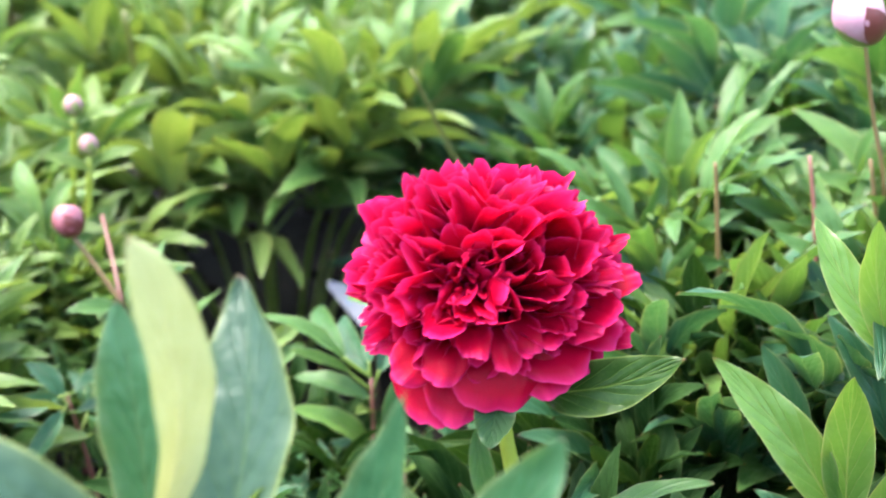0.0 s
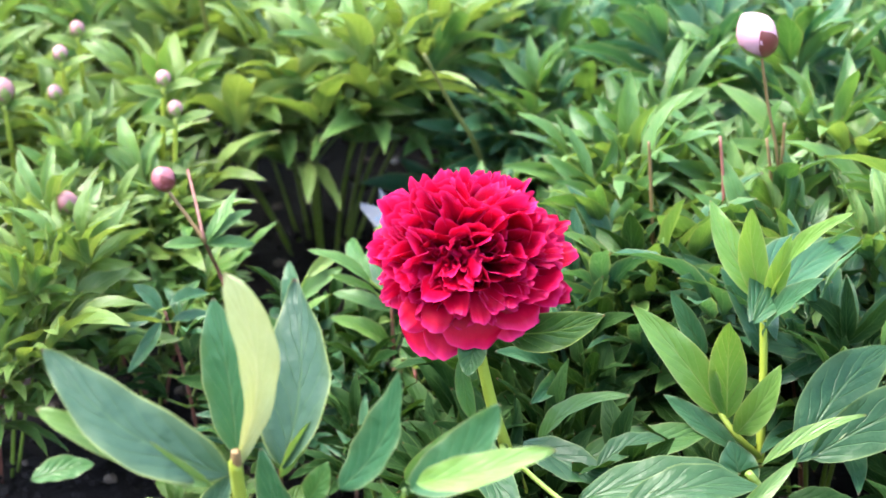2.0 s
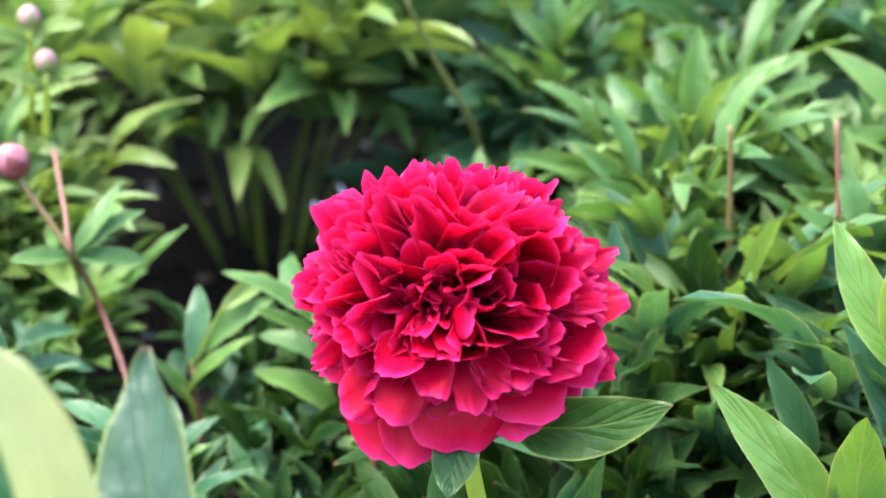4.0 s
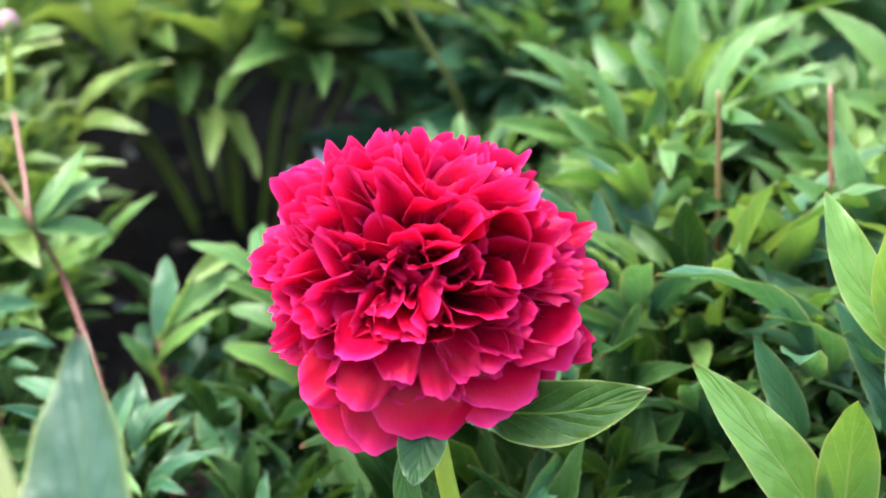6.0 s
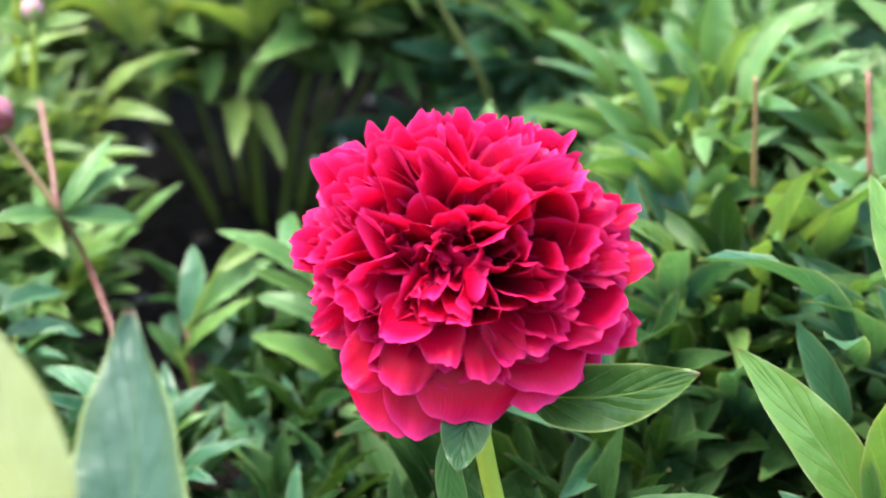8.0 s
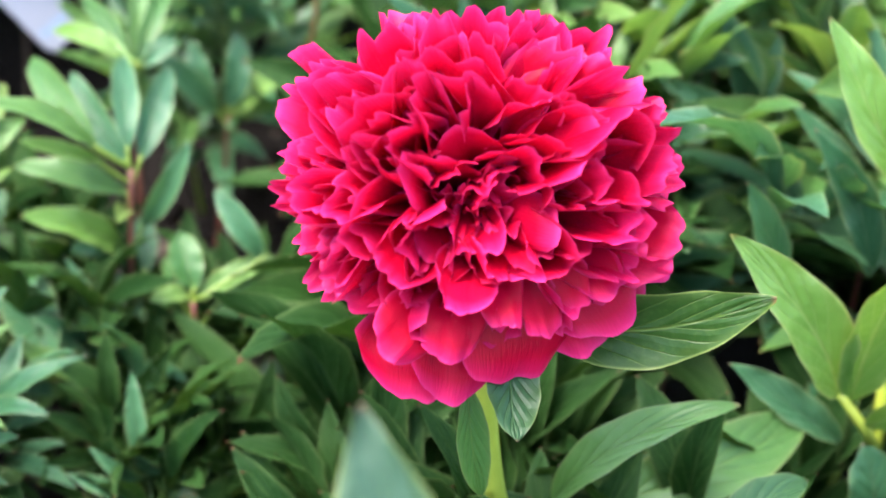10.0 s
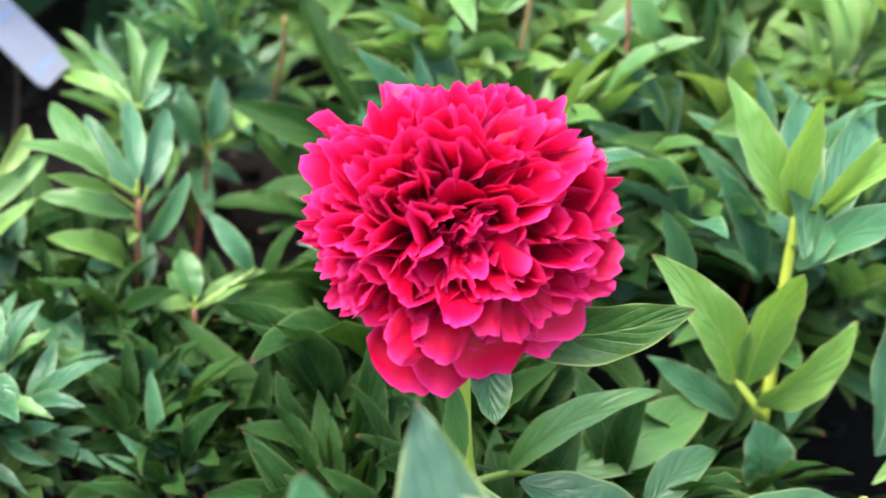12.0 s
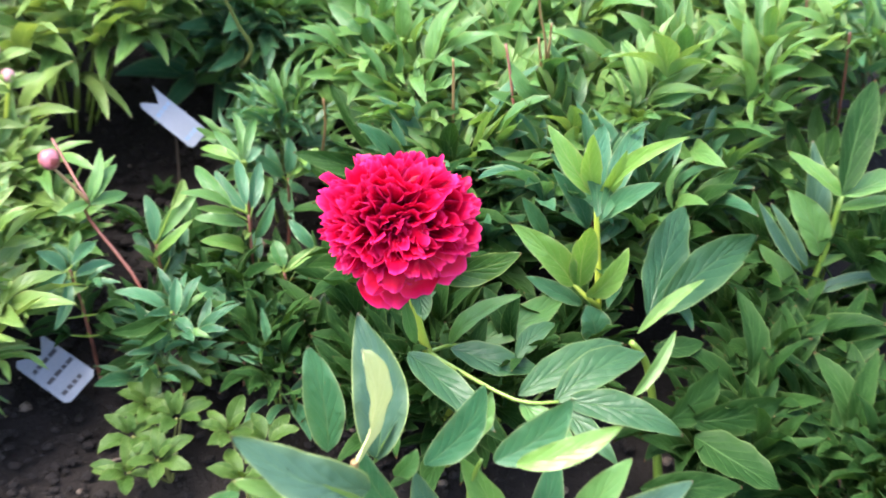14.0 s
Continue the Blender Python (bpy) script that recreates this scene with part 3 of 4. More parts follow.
    set_at((-0.0220, -0.0180, 0.3260), (-0.0600, -0.0380, 0.3160), 0.026, (-0.35, -0.6, 0.75), rng, 1.0, 0.3, 0.05)
    set_at((-0.0200, -0.0240, 0.3220), (-0.0420, -0.0580, 0.3140), 0.026, (-0.2, -0.65, 0.72), rng, 1.0, 0.2, 0.05)
    set_at((-0.0170, -0.0220, 0.3220), (-0.0270, -0.0540, 0.3220), 0.020, (0.3, -0.6, 0.75), rng, 1.1, 0.2, 0.05)
    set_at((-0.0050, -0.0280, 0.3180), (-0.0045, -0.0560, 0.2935), 0.018, toward, rng, 0.9, -0.3)
    set_at((0.0060, -0.0280, 0.3180), (0.0090, -0.0540, 0.3020), 0.020, toward, rng, 0.8, -0.4)
    set_at((0.0160, -0.0240, 0.3160), (0.0240, -0.0540, 0.3060), 0.024, toward, rng, 0.6, -0.2)
    set_at((-0.0200, -0.0260, 0.3150), (-0.0180, -0.0580, 0.3040), 0.022, (-0.1, -0.65, 0.75), rng, 0.7, -0.3)
    set_at((-0.0140, -0.0100, 0.3400), (-0.0190, -0.0170, 0.3600), 0.028, (-0.2, -0.95, -0.1), rng, 0.7, -0.2)
    set_at((-0.0030, -0.0100, 0.3420), (-0.0010, -0.0220, 0.3580), 0.026, (-0.3, -0.9, -0.2), rng, 0.8, -0.1)
    set_at((-0.0040, 0.0260, 0.3400), (-0.0050, 0.0540, 0.3570), 0.020, (-0.2, -0.7, 0.7), rng, 1.1, 0.1)
    set_at((0.0090, -0.0180, 0.3040), (0.0230, -0.0500, 0.2770), 0.042, (0.05, -0.75, 0.65), rng, 0.3, -0.3, 0.03)
    set_at((0.0180, -0.0120, 0.3020), (0.0420, -0.0420, 0.2850), 0.038, (0.15, -0.72, 0.68), rng, 0.35, -0.2, 0.04)
    set_at((-0.0180, -0.0180, 0.3000), (-0.0270, -0.0490, 0.2640), 0.040, (-0.1, -0.78, 0.62), rng, 0.3, -0.3, 0.03)
    return head


flower_head = make_flower()
# the lens is focused on the bloom
cam.data.dof.use_dof, cam.data.dof.focus_object, cam.data.dof.aperture_fstop = True, flower_head, 7.5

# ---------------------------------------------------------------- plants round it
left_plant = thing("peony_shoot", (-0.17, -0.2, 0), "peony shoot with broad upright leaves, one turned pale side out", "peony shoot")
big_leaf(left_plant, (-0.1700, -0.2540, 0.3170), (-0.1645, -0.2700, 0.4600), 0.030, (0.35, -0.85, -0.30), 0.10, 0.5, PALE, 0.10, "pale cream-green leaf turned underside out", 0.42)
big_leaf(left_plant, (-0.1404, -0.2450, 0.3057), (-0.1271, -0.1803, 0.4060), 0.046, (-0.3, -0.68, 0.6), 0.07, 0.40, LEAF_BLUE, 0.08, "", 0.98)
big_leaf(left_plant, (-0.1702, -0.2150, 0.3013), (-0.1775, -0.1970, 0.4042), 0.033, (-0.35, -0.65, 0.65), 0.06, 0.3, LEAF_TEAL, 0.04, "", 0.8)
big_leaf(left_plant, (-0.1706, -0.3000, 0.3397), (-0.2745, -0.2750, 0.4200), 0.043, (0.15, -0.75, 0.65), 0.16, 0.35, LEAF_BLUE, -0.1, "", 0.92)
big_leaf(left_plant, (-0.1790, -0.3120, 0.3410), (-0.2790, -0.2960, 0.3900), 0.021, (0.1, -0.95, 0.05), 0.05, 0.25, LEAF_LIGHT, 0.02, "", 0.7)
big_leaf(left_plant, (-0.2950, -0.2500, 0.3146), (-0.2568, -0.2400, 0.3186), 0.018, "up", 0.1, 0.4, LEAF_MID, None, "", 0.92)
big_leaf(left_plant, (-0.1435, -0.2400, 0.2978), (-0.1118, -0.2350, 0.3428), 0.012, (0.5, -0.8, 0.2), 0.1, 0.5, LEAF_LIGHT, -0.1, "", 0.92)
stem(left_plant, [(-0.1678, -0.2620, 0.3328), (-0.1678, -0.2620, 0.3288), (-0.1678, -0.2610, 0.3228)], 0.0030, 0.0036, STEM_TAN, "cut_stub", "brown dried cut end")
stem(left_plant, [(-0.1678, -0.2620, 0.3248), (-0.1688, -0.2540, 0.3028), (-0.165, -0.20, 0.13), (-0.16, -0.19, -0.01)], 0.0040, 0.005, STEM_YELLOW)
front_plant = thing("peony_shoot", (-0.05, -0.27, 0), "peony shoot with large pointed green leaves", "peony shoot")
big_leaf(front_plant, (-0.1063, -0.2620, 0.3001), (-0.0656, -0.2850, 0.3948), 0.03, (-0.38, -0.62, 0.68), -0.06, 0.35, LEAF_TEAL, 0.08, "", 0.92)
big_leaf(front_plant, (-0.0630, -0.3000, 0.3213), (-0.0114, -0.3250, 0.3916), 0.034, (-0.38, -0.62, 0.68), -0.08, 0.35, LEAF_TEAL, 0.08, "", 0.92)
big_leaf(front_plant, (-0.0608, -0.3300, 0.3450), (0.0181, -0.3550, 0.3769), 0.022, (-0.2, -0.55, 0.8), 0.12, 0.4, LEAF_FRESH, 0.06, "", 0.92)
big_leaf(front_plant, (-0.0650, -0.2300, 0.2809), (-0.0271, -0.2250, 0.3175), 0.024, "cam", 0.1, 0.4, LEAF_MID, 0.1, "", 0.92)
big_leaf(front_plant, (-0.1265, -0.2500, 0.2850), (-0.1118, -0.2600, 0.3185), 0.017, "cam", 0.1, 0.3, LEAF_MID, None, "", 0.92)
stem(front_plant, [(-0.0670, -0.2850, 0.3117), (-0.0710, -0.2730, 0.2617), (-0.055, -0.255, 0.15), (-0.05, -0.25, -0.01)], 0.0014, 0.005, STEM_GREEN)
big_leaf(left_plant, (-0.1224, -0.2400, 0.2350), (-0.1541, -0.2450, 0.3215), 0.026, (-0.35, -0.55, 0.75), 0.1, 0.35, LEAF_TEAL)
big_leaf(left_plant, (-0.1899, -0.2300, 0.2155), (-0.1747, -0.2350, 0.3017), 0.03, (-0.35, -0.55, 0.75), 0.1, 0.35, LEAF_BLUE)
big_leaf(front_plant, (-0.0416, -0.2700, 0.1842), (-0.0810, -0.2750, 0.3138), 0.03, (-0.35, -0.55, 0.75), 0.1, 0.35, LEAF_MID)
big_leaf(front_plant, (-0.0135, -0.2700, 0.1559), (0.0080, -0.2750, 0.2771), 0.03, (-0.35, -0.55, 0.75), 0.1, 0.35, LEAF_TEAL)
big_leaf(front_plant, (0.0249, -0.2800, 0.1620), (0.0768, -0.2850, 0.2488), 0.032, (-0.35, -0.55, 0.75), 0.1, 0.35, LEAF_MID)
big_leaf(front_plant, (0.0360, -0.2700, 0.1610), (0.1507, -0.2750, 0.1773), 0.03, (-0.35, -0.55, 0.75), 0.1, 0.35, LEAF_BLUE)
big_leaf(front_plant, (-0.1007, -0.2600, 0.2099), (-0.1163, -0.2650, 0.2973), 0.028, (-0.35, -0.55, 0.75), 0.1, 0.35, LEAF_BLUE)
right_plant = thing("peony_shoot", (0.21, 0.03, 0), "tall peony shoot with fresh light green top leaves", "peony shoot")
big_leaf(right_plant, (0.1799, 0.0009, 0.1721), (0.116, 0.006, 0.265), 0.030, "cam", 0.12, 0.45, LEAF_FRESH, 0.03)
big_leaf(right_plant, (0.1850, -0.0020, 0.1680), (0.181, -0.025, 0.263), 0.029, "cam", -0.12, 0.35, LEAF_FRESH)
big_leaf(right_plant, (0.1910, -0.0088, 0.1586), (0.2185, -0.0317, 0.2294), 0.024, "cam", 0.12, 0.4, LEAF_FRESH)
big_leaf(right_plant, (0.2165, 0.0340, 0.2480), (0.183, 0.069, 0.318), 0.024, "cam", 0.08, 0.5, LEAF_FRESH)
big_leaf(right_plant, (0.2165, 0.0330, 0.2500), (0.205, 0.023, 0.330), 0.023, "cam", -0.1, 0.5, LEAF_FRESH)
big_leaf(right_plant, (0.2250, 0.0550, 0.1850), (0.193, 0.076, 0.256), 0.019, "cam", 0.1, 0.4, LEAF_TEAL)
big_leaf(right_plant, (0.1780, 0.0570, 0.1900), (0.151, 0.060, 0.248), 0.017, "cam", 0.1, 0.4, LEAF_TEAL)
big_leaf(right_plant, (0.2210, 0.0260, 0.2420), (0.2590, -0.0440, 0.3600), 0.017, "up", 0.12, 0.5, LEAF_FRESH)
big_leaf(right_plant, (0.2212, 0.0280, 0.2500), (0.2307, 0.0041, 0.3166), 0.016, "cam", 0.1, 0.4, LEAF_FRESH)
big_leaf(right_plant, (0.196, 0.01, 0.132), (0.141, 0.03, 0.174), 0.018, "up", 0.12, 0.4, LEAF_TEAL)
big_leaf(right_plant, (0.191, -0.03, 0.12), (0.185, -0.02, 0.159), 0.032, "cam", 0.1, 0.3, LEAF_TEAL)
big_leaf(right_plant, (0.202, 0.001, 0.25), (0.269, 0.106, 0.27), 0.028, "cam", 0.08, 0.3, LEAF_TEAL)
big_leaf(right_plant, (0.202, -0.004, 0.25), (0.309, 0.091, 0.27), 0.025, "cam", 0.08, 0.3, LEAF_TEAL)
big_leaf(right_plant, (0.2150, 0.020, 0.225), (0.2440, -0.0300, 0.3010), 0.022, "up", 0.1, 0.3, LEAF_TEAL)
stem(right_plant, [(0.2170, 0.0324, 0.2530), (0.2175, 0.0240, 0.1950), (0.2132, 0.0066, 0.1265), (0.212, 0.0, -0.01)], 0.0027, 0.0040, STEM_YELLOW)
stem(right_plant, [(0.2130, 0.0060, 0.1270), (0.1915, -0.0080, 0.1570), (0.1800, 0.0008, 0.1730)], 0.0028, 0.0020, STEM_YELLOW, "petiole")
rightfront_plant = thing("peony_shoot", (0.22, -0.12, 0), "leafy peony shoot with broad blue-green leaves", "peony shoot")
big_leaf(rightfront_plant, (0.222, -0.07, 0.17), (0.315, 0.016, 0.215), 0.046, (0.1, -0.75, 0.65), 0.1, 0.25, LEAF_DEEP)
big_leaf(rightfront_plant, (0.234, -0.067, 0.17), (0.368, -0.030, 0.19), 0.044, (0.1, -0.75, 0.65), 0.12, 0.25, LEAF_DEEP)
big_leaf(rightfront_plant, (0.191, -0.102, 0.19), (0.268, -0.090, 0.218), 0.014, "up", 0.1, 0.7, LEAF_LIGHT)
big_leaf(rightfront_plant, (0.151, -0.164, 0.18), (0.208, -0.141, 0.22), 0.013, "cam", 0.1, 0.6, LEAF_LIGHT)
# low leaves in the open, coloured dark for the shade of foliage above
big_leaf(rightfront_plant, (0.177, -0.181, 0.15), (0.249, -0.155, 0.17), 0.039, (0.30, -0.80, 0.42), 0.1, 0.25, LEAF_DARK_SHADED)
big_leaf(rightfront_plant, (0.205, -0.181, 0.14), (0.298, -0.2, 0.15), 0.038, (0.30, -0.80, 0.42), 0.1, 0.25, LEAF_DARK_SHADED)
big_leaf(rightfront_plant, (0.205, -0.192, 0.13), (0.248, -0.275, 0.12), 0.047, (0.30, -0.80, 0.42), 0.12, 0.25, LEAF_DARK_SHADED)
big_leaf(rightfront_plant, (0.211, -0.101, 0.16), (0.261, -0.112, 0.16), 0.021, "up", 0.12, 0.3, LEAF_DARK_SHADED)
big_leaf(rightfront_plant, (0.111, -0.25, 0.16), (0.194, -0.287, 0.16), 0.03, (0.30, -0.80, 0.42), 0.12, 0.3, LEAF_DARK_SHADED)
stem(rightfront_plant, [(0.18, -0.11, 0.19), (0.2, -0.11, 0.15), (0.21, -0.12, 0.07), (0.22, -0.12, -0.01)], 0.003, 0.005, STEM_GREEN)

farright_plant = thing("peony_shoot", (0.44, -0.04, 0), "upright peony shoot with narrow grey-green leaves", "peony shoot")
stem(farright_plant, [(0.439, -0.06, 0.238), (0.43, -0.055, 0.145), (0.402, -0.05, 0.051), (0.44, -0.03, -0.01)], 0.0026, 0.0045, STEM_GREEN)
big_leaf(farright_plant, (0.439, -0.06, 0.238), (0.388, -0.03, 0.288), 0.020, "up", 0.1, 0.45, LEAF_FRESH)
big_leaf(farright_plant, (0.439, -0.06, 0.238), (0.527, 0.02, 0.298), 0.037, "cam", 0.1, 0.45, LEAF_DARK_SHADED)
big_leaf(farright_plant, (0.439, -0.06, 0.238), (0.521, -0.04, 0.226), 0.025, "up", 0.1, 0.45, LEAF_LIGHT)
big_leaf(farright_plant, (0.434, -0.06, 0.222), (0.516, -0.06, 0.207), 0.013, "up", 0.1, 0.45, LEAF_FRESH)
big_leaf(farright_plant, (0.424, -0.06, 0.167), (0.397, -0.03, 0.239), 0.035, "cam", 0.1, 0.45, LEAF_MID)
big_leaf(farright_plant, (0.405, -0.06, 0.152), (0.371, -0.02, 0.225), 0.012, "cam", 0.1, 0.45, LEAF_BLUE)
big_leaf(farright_plant, (0.411, -0.06, 0.157), (0.387, -0.02, 0.217), 0.012, "cam", 0.1, 0.45, LEAF_BLUE)
big_leaf(farright_plant, (0.422, -0.05, 0.167), (0.437, -0.01, 0.269), 0.031, "cam", 0.1, 0.45, LEAF_BLUE)
big_leaf(farright_plant, (0.426, -0.06, 0.151), (0.512, -0.06, 0.157), 0.015, "up", 0.1, 0.45, LEAF_LIGHT)
big_leaf(farright_plant, (0.416, -0.06, 0.117), (0.503, -0.08, 0.128), 0.015, "up", 0.1, 0.45, LEAF_BLUE)
big_leaf(farright_plant, (0.4, -0.06, 0.092), (0.371, -0.03, 0.178), 0.028, "cam", 0.1, 0.45, LEAF_MID)
big_leaf(farright_plant, (0.385, -0.07, 0.076), (0.411, -0.1, 0.019), 0.014, "up", 0.1, 0.45, LEAF_BLUE)
# lowest leaves, their shade under the plant put into the dark green
big_leaf(farright_plant, (0.386, -0.07, 0.067), (0.325, -0.08, 0.097), 0.020, "up", 0.1, 0.45, LEAF_DARK_SHADED)
big_leaf(farright_plant, (0.397, -0.06, 0.062), (0.456, -0.1, 0.04), 0.017, "up", 0.1, 0.45, LEAF_DARK_SHADED)
big_leaf(farright_plant, (0.394, -0.07, 0.04), (0.449, -0.14, -0.002), 0.030, "up", 0.1, 0.45, LEAF_DARK_SHADED)
big_leaf(farright_plant, (0.386, -0.07, 0.043), (0.356, -0.18, 0.029), 0.030, "up", 0.1, 0.45, LEAF_DARK_SHADED)
big_leaf(farright_plant, (0.49, -0.05, -0.002), (0.558, -0.05, 0.019), 0.025, "up", 0.1, 0.45, LEAF_DARK_SHADED)
big_leaf(farright_plant, (0.46, -0.08, -0.029), (0.52, -0.1, -0.003), 0.030, "up", 0.1, 0.45, LEAF_DARK_SHADED)

# red-stemmed shoots behind the bloom
def shoot(foot, node, leaves, label):
    plant = thing("peony_shoot", (foot[0], foot[1], 0), label, "peony shoot", "peony shoots")
    node = Vector(node)
    foot = Vector((*foot, -0.01))
    rng = random.Random(int(1000 * (node.x + 2 * node.y)) % 997)
    stem(plant, [node, foot.lerp(node, 0.6) + Vector((0.003, 0.004, 0)), foot], 0.0012, 0.0019, STEM_RED)
    for n, (tip, width, face, material) in enumerate(leaves):
        base = node + Vector((0, 0, -0.006 * (n % 3)))
        big_leaf(plant, base.lerp(Vector(tip), 0.10), tip, width * 0.82, face, rng.uniform(0.06, 0.2), rng.uniform(0.45, 0.8), material)
        stem(plant, [base, base.lerp(Vector(tip), 0.14)], 0.0011, 0.0008, STEM_GREEN, "petiole", sides=5)
    turn = rng.uniform(0, 6.28)
    for level in (0.80, 0.60, 0.42):
        at = foot.lerp(node, level)
        for k in range(3):
            turn += 2.09 + rng.uniform(-0.3, 0.3)
            way = Vector((math.cos(turn), math.sin(turn), rng.uniform(0.25, 0.75))).normalized()
            joint = at + way * rng.uniform(0.016, 0.024)
            stem(plant, [at, joint], 0.0011, 0.0008, STEM_GREEN, "petiole", sides=5)
            for fan in (-0.65, 0, 0.65):
                out = (Matrix.Rotation(fan + rng.uniform(-0.15, 0.15), 3, "Z") @ way) + Vector((0, 0, rng.uniform(-0.35, 0.15)))
                reach = rng.uniform(0.036, 0.050) * (1 - 0.25 * abs(fan))
                # lower whorls get the dark leaf, shade between the shoots done by colour
                big_leaf(plant, joint, joint + out.normalized() * reach, reach * rng.uniform(0.27, 0.34), "top", rng.uniform(0.08, 0.25), rng.uniform(0.4, 0.75), LEAF_DARK_SHADED if level < 0.7 else rng.choice((LEAF_TEAL, LEAF_TEAL, LEAF_MID)))
    return plant


SHOOT = "leafy peony shoot with blue-green leaves on a red stem"
SMALL = "small upright peony shoot with light green pointed leaves"
LOW = "low peony shoot with mid-green leaves, one whorl open"


def leafy_shoot(foot, node, label):
    plant = thing("peony_shoot", (foot[0], foot[1], 0), label, "peony shoot", "peony shoots")
    foot, node = Vector((*foot, -0.01)), Vector(node)
    mid = foot.lerp(node, 0.55) + Vector((0.003, 0.004, 0))
    stem(plant, [node, mid, foot], 0.0013, 0.0020, STEM_RED)

    def leaf(base, tip, width, face, material):
        base, tip = Vector(base), Vector(tip)
        rise = min(1.0, max(0.2, (base.z - 0.012) / node.z))
        joint = foot.lerp(mid, rise / 0.55) if rise < 0.55 else mid.lerp(node, (rise - 0.55) / 0.45)
        rng = random.Random(int(1e4 * (tip.x + tip.z)) % 991)
        stem(plant, [joint, base, base.lerp(tip, 0.06)], 0.0011, 0.0008, STEM_GREEN, "petiole", sides=5)
        big_leaf(plant, base, tip, width, face, rng.uniform(0.08, 0.22), rng.uniform(0.35, 0.65), material, None, "", 0.8)
    return leaf


leaf = leafy_shoot((-0.036, 0.300), (-0.038, 0.316, 0.166), SMALL)
leaf((-0.038, 0.313, 0.171), (-0.026, 0.368, 0.196), 0.012, "cam", LEAF_MID)
leaf((-0.037, 0.313, 0.171), (-0.005, 0.358, 0.189), 0.011, "cam", LEAF_MID)
leaf((-0.040, 0.313, 0.172), (-0.051, 0.365, 0.181), 0.011, "cam", LEAF_MID)
leaf((-0.040, 0.313, 0.173), (-0.069, 0.357, 0.171), 0.011, "up", LEAF_FRESH)
leaf((-0.035, 0.313, 0.170), (-0.016, 0.317, 0.181), 0.012, "up", LEAF_TEAL)
leaf = leafy_shoot((-0.068, 0.225), (-0.058, 0.252, 0.156), SHOOT)
leaf((-0.059, 0.254, 0.158), (-0.073, 0.304, 0.180), 0.015, "cam", LEAF_TEAL)
leaf((-0.059, 0.254, 0.165), (-0.046, 0.309, 0.181), 0.014, "cam", LEAF_TEAL)
leaf((-0.053, 0.254, 0.158), (-0.026, 0.295, 0.182), 0.016, "cam", LEAF_TEAL)
leaf((-0.074, 0.254, 0.170), (-0.088, 0.318, 0.180), 0.016, "cam", LEAF_MID)
leaf((-0.074, 0.254, 0.168), (-0.125, 0.258, 0.204), 0.013, "up", LEAF_MID)
leaf((-0.072, 0.254, 0.160), (-0.110, 0.258, 0.177), 0.009, "up", LEAF_FRESH)
leaf((-0.059, 0.254, 0.140), (-0.108, 0.275, 0.151), 0.015, "up", LEAF_MID)
leaf((-0.058, 0.254, 0.102), (-0.110, 0.251, 0.140), 0.019, "up", LEAF_FRESH)
leaf((-0.057, 0.254, 0.128), (-0.070, 0.234, 0.139), 0.009, "up", LEAF_YELLOW)
leaf((-0.051, 0.254, 0.119), (-0.030, 0.249, 0.170), 0.012, "cam", LEAF_TEAL)
leaf((-0.065, 0.254, 0.081), (-0.117, 0.280, 0.108), 0.020, "up", LEAF_MID)
leaf((-0.049, 0.254, 0.088), (-0.040, 0.288, 0.099), 0.013, "cam", LEAF_TEAL)
leaf((-0.055, 0.254, 0.093), (-0.087, 0.258, 0.109), 0.014, "up", LEAF_TEAL)
leaf = leafy_shoot((-0.150, 0.262), (-0.149, 0.280, 0.127), SHOOT)
leaf((-0.150, 0.281, 0.128), (-0.145, 0.315, 0.165), 0.016, "cam", LEAF_TEAL)
leaf((-0.145, 0.281, 0.132), (-0.098, 0.292, 0.165), 0.017, "up", LEAF_MID)
leaf((-0.130, 0.281, 0.164), (-0.103, 0.316, 0.169), 0.013, "cam", LEAF_YELLOW)
leaf((-0.153, 0.281, 0.109), (-0.111, 0.272, 0.152), 0.011, "up", LEAF_FRESH)
leaf((-0.150, 0.281, 0.054), (-0.104, 0.315, 0.107), 0.027, "cam", LEAF_TEAL)
leaf((-0.156, 0.281, 0.111), (-0.161, 0.315, 0.119), 0.012, "cam", LEAF_TEAL)
leaf((-0.153, 0.281, 0.101), (-0.172, 0.285, 0.130), 0.011, "up", LEAF_MID)
leaf((-0.136, 0.281, 0.101), (-0.123, 0.315, 0.120), 0.017, "cam", LEAF_TEAL)
leaf = leafy_shoot((-0.100, 0.180), (-0.095, 0.195, 0.086), LOW)
leaf((-0.111, 0.196, 0.090), (-0.111, 0.260, 0.104), 0.030, "cam", LEAF_TEAL)
leaf((-0.080, 0.196, 0.083), (-0.090, 0.260, 0.079), 0.014, "cam", LEAF_TEAL)
leaf((-0.076, 0.196, 0.079), (-0.053, 0.258, 0.072), 0.016, "cam", LEAF_TEAL)
leaf((-0.097, 0.196, 0.080), (-0.129, 0.200, 0.108), 0.012, "up", LEAF_LIGHT)
leaf((-0.099, 0.196, 0.077), (-0.123, 0.200, 0.090), 0.008, "up", LEAF_FRESH)
leaf((-0.097, 0.196, 0.081), (-0.127, 0.200, 0.059), 0.014, "up", LEAF_LIGHT)
leaf((-0.094, 0.196, 0.085), (-0.106, 0.200, 0.061), 0.010, "up", LEAF_LIGHT)
leaf((-0.118, 0.196, 0.060), (-0.106, 0.225, 0.098), 0.014, "cam", LEAF_TEAL)
leaf = leafy_shoot((0.010, 0.325), (0.017, 0.329, 0.120), SMALL)
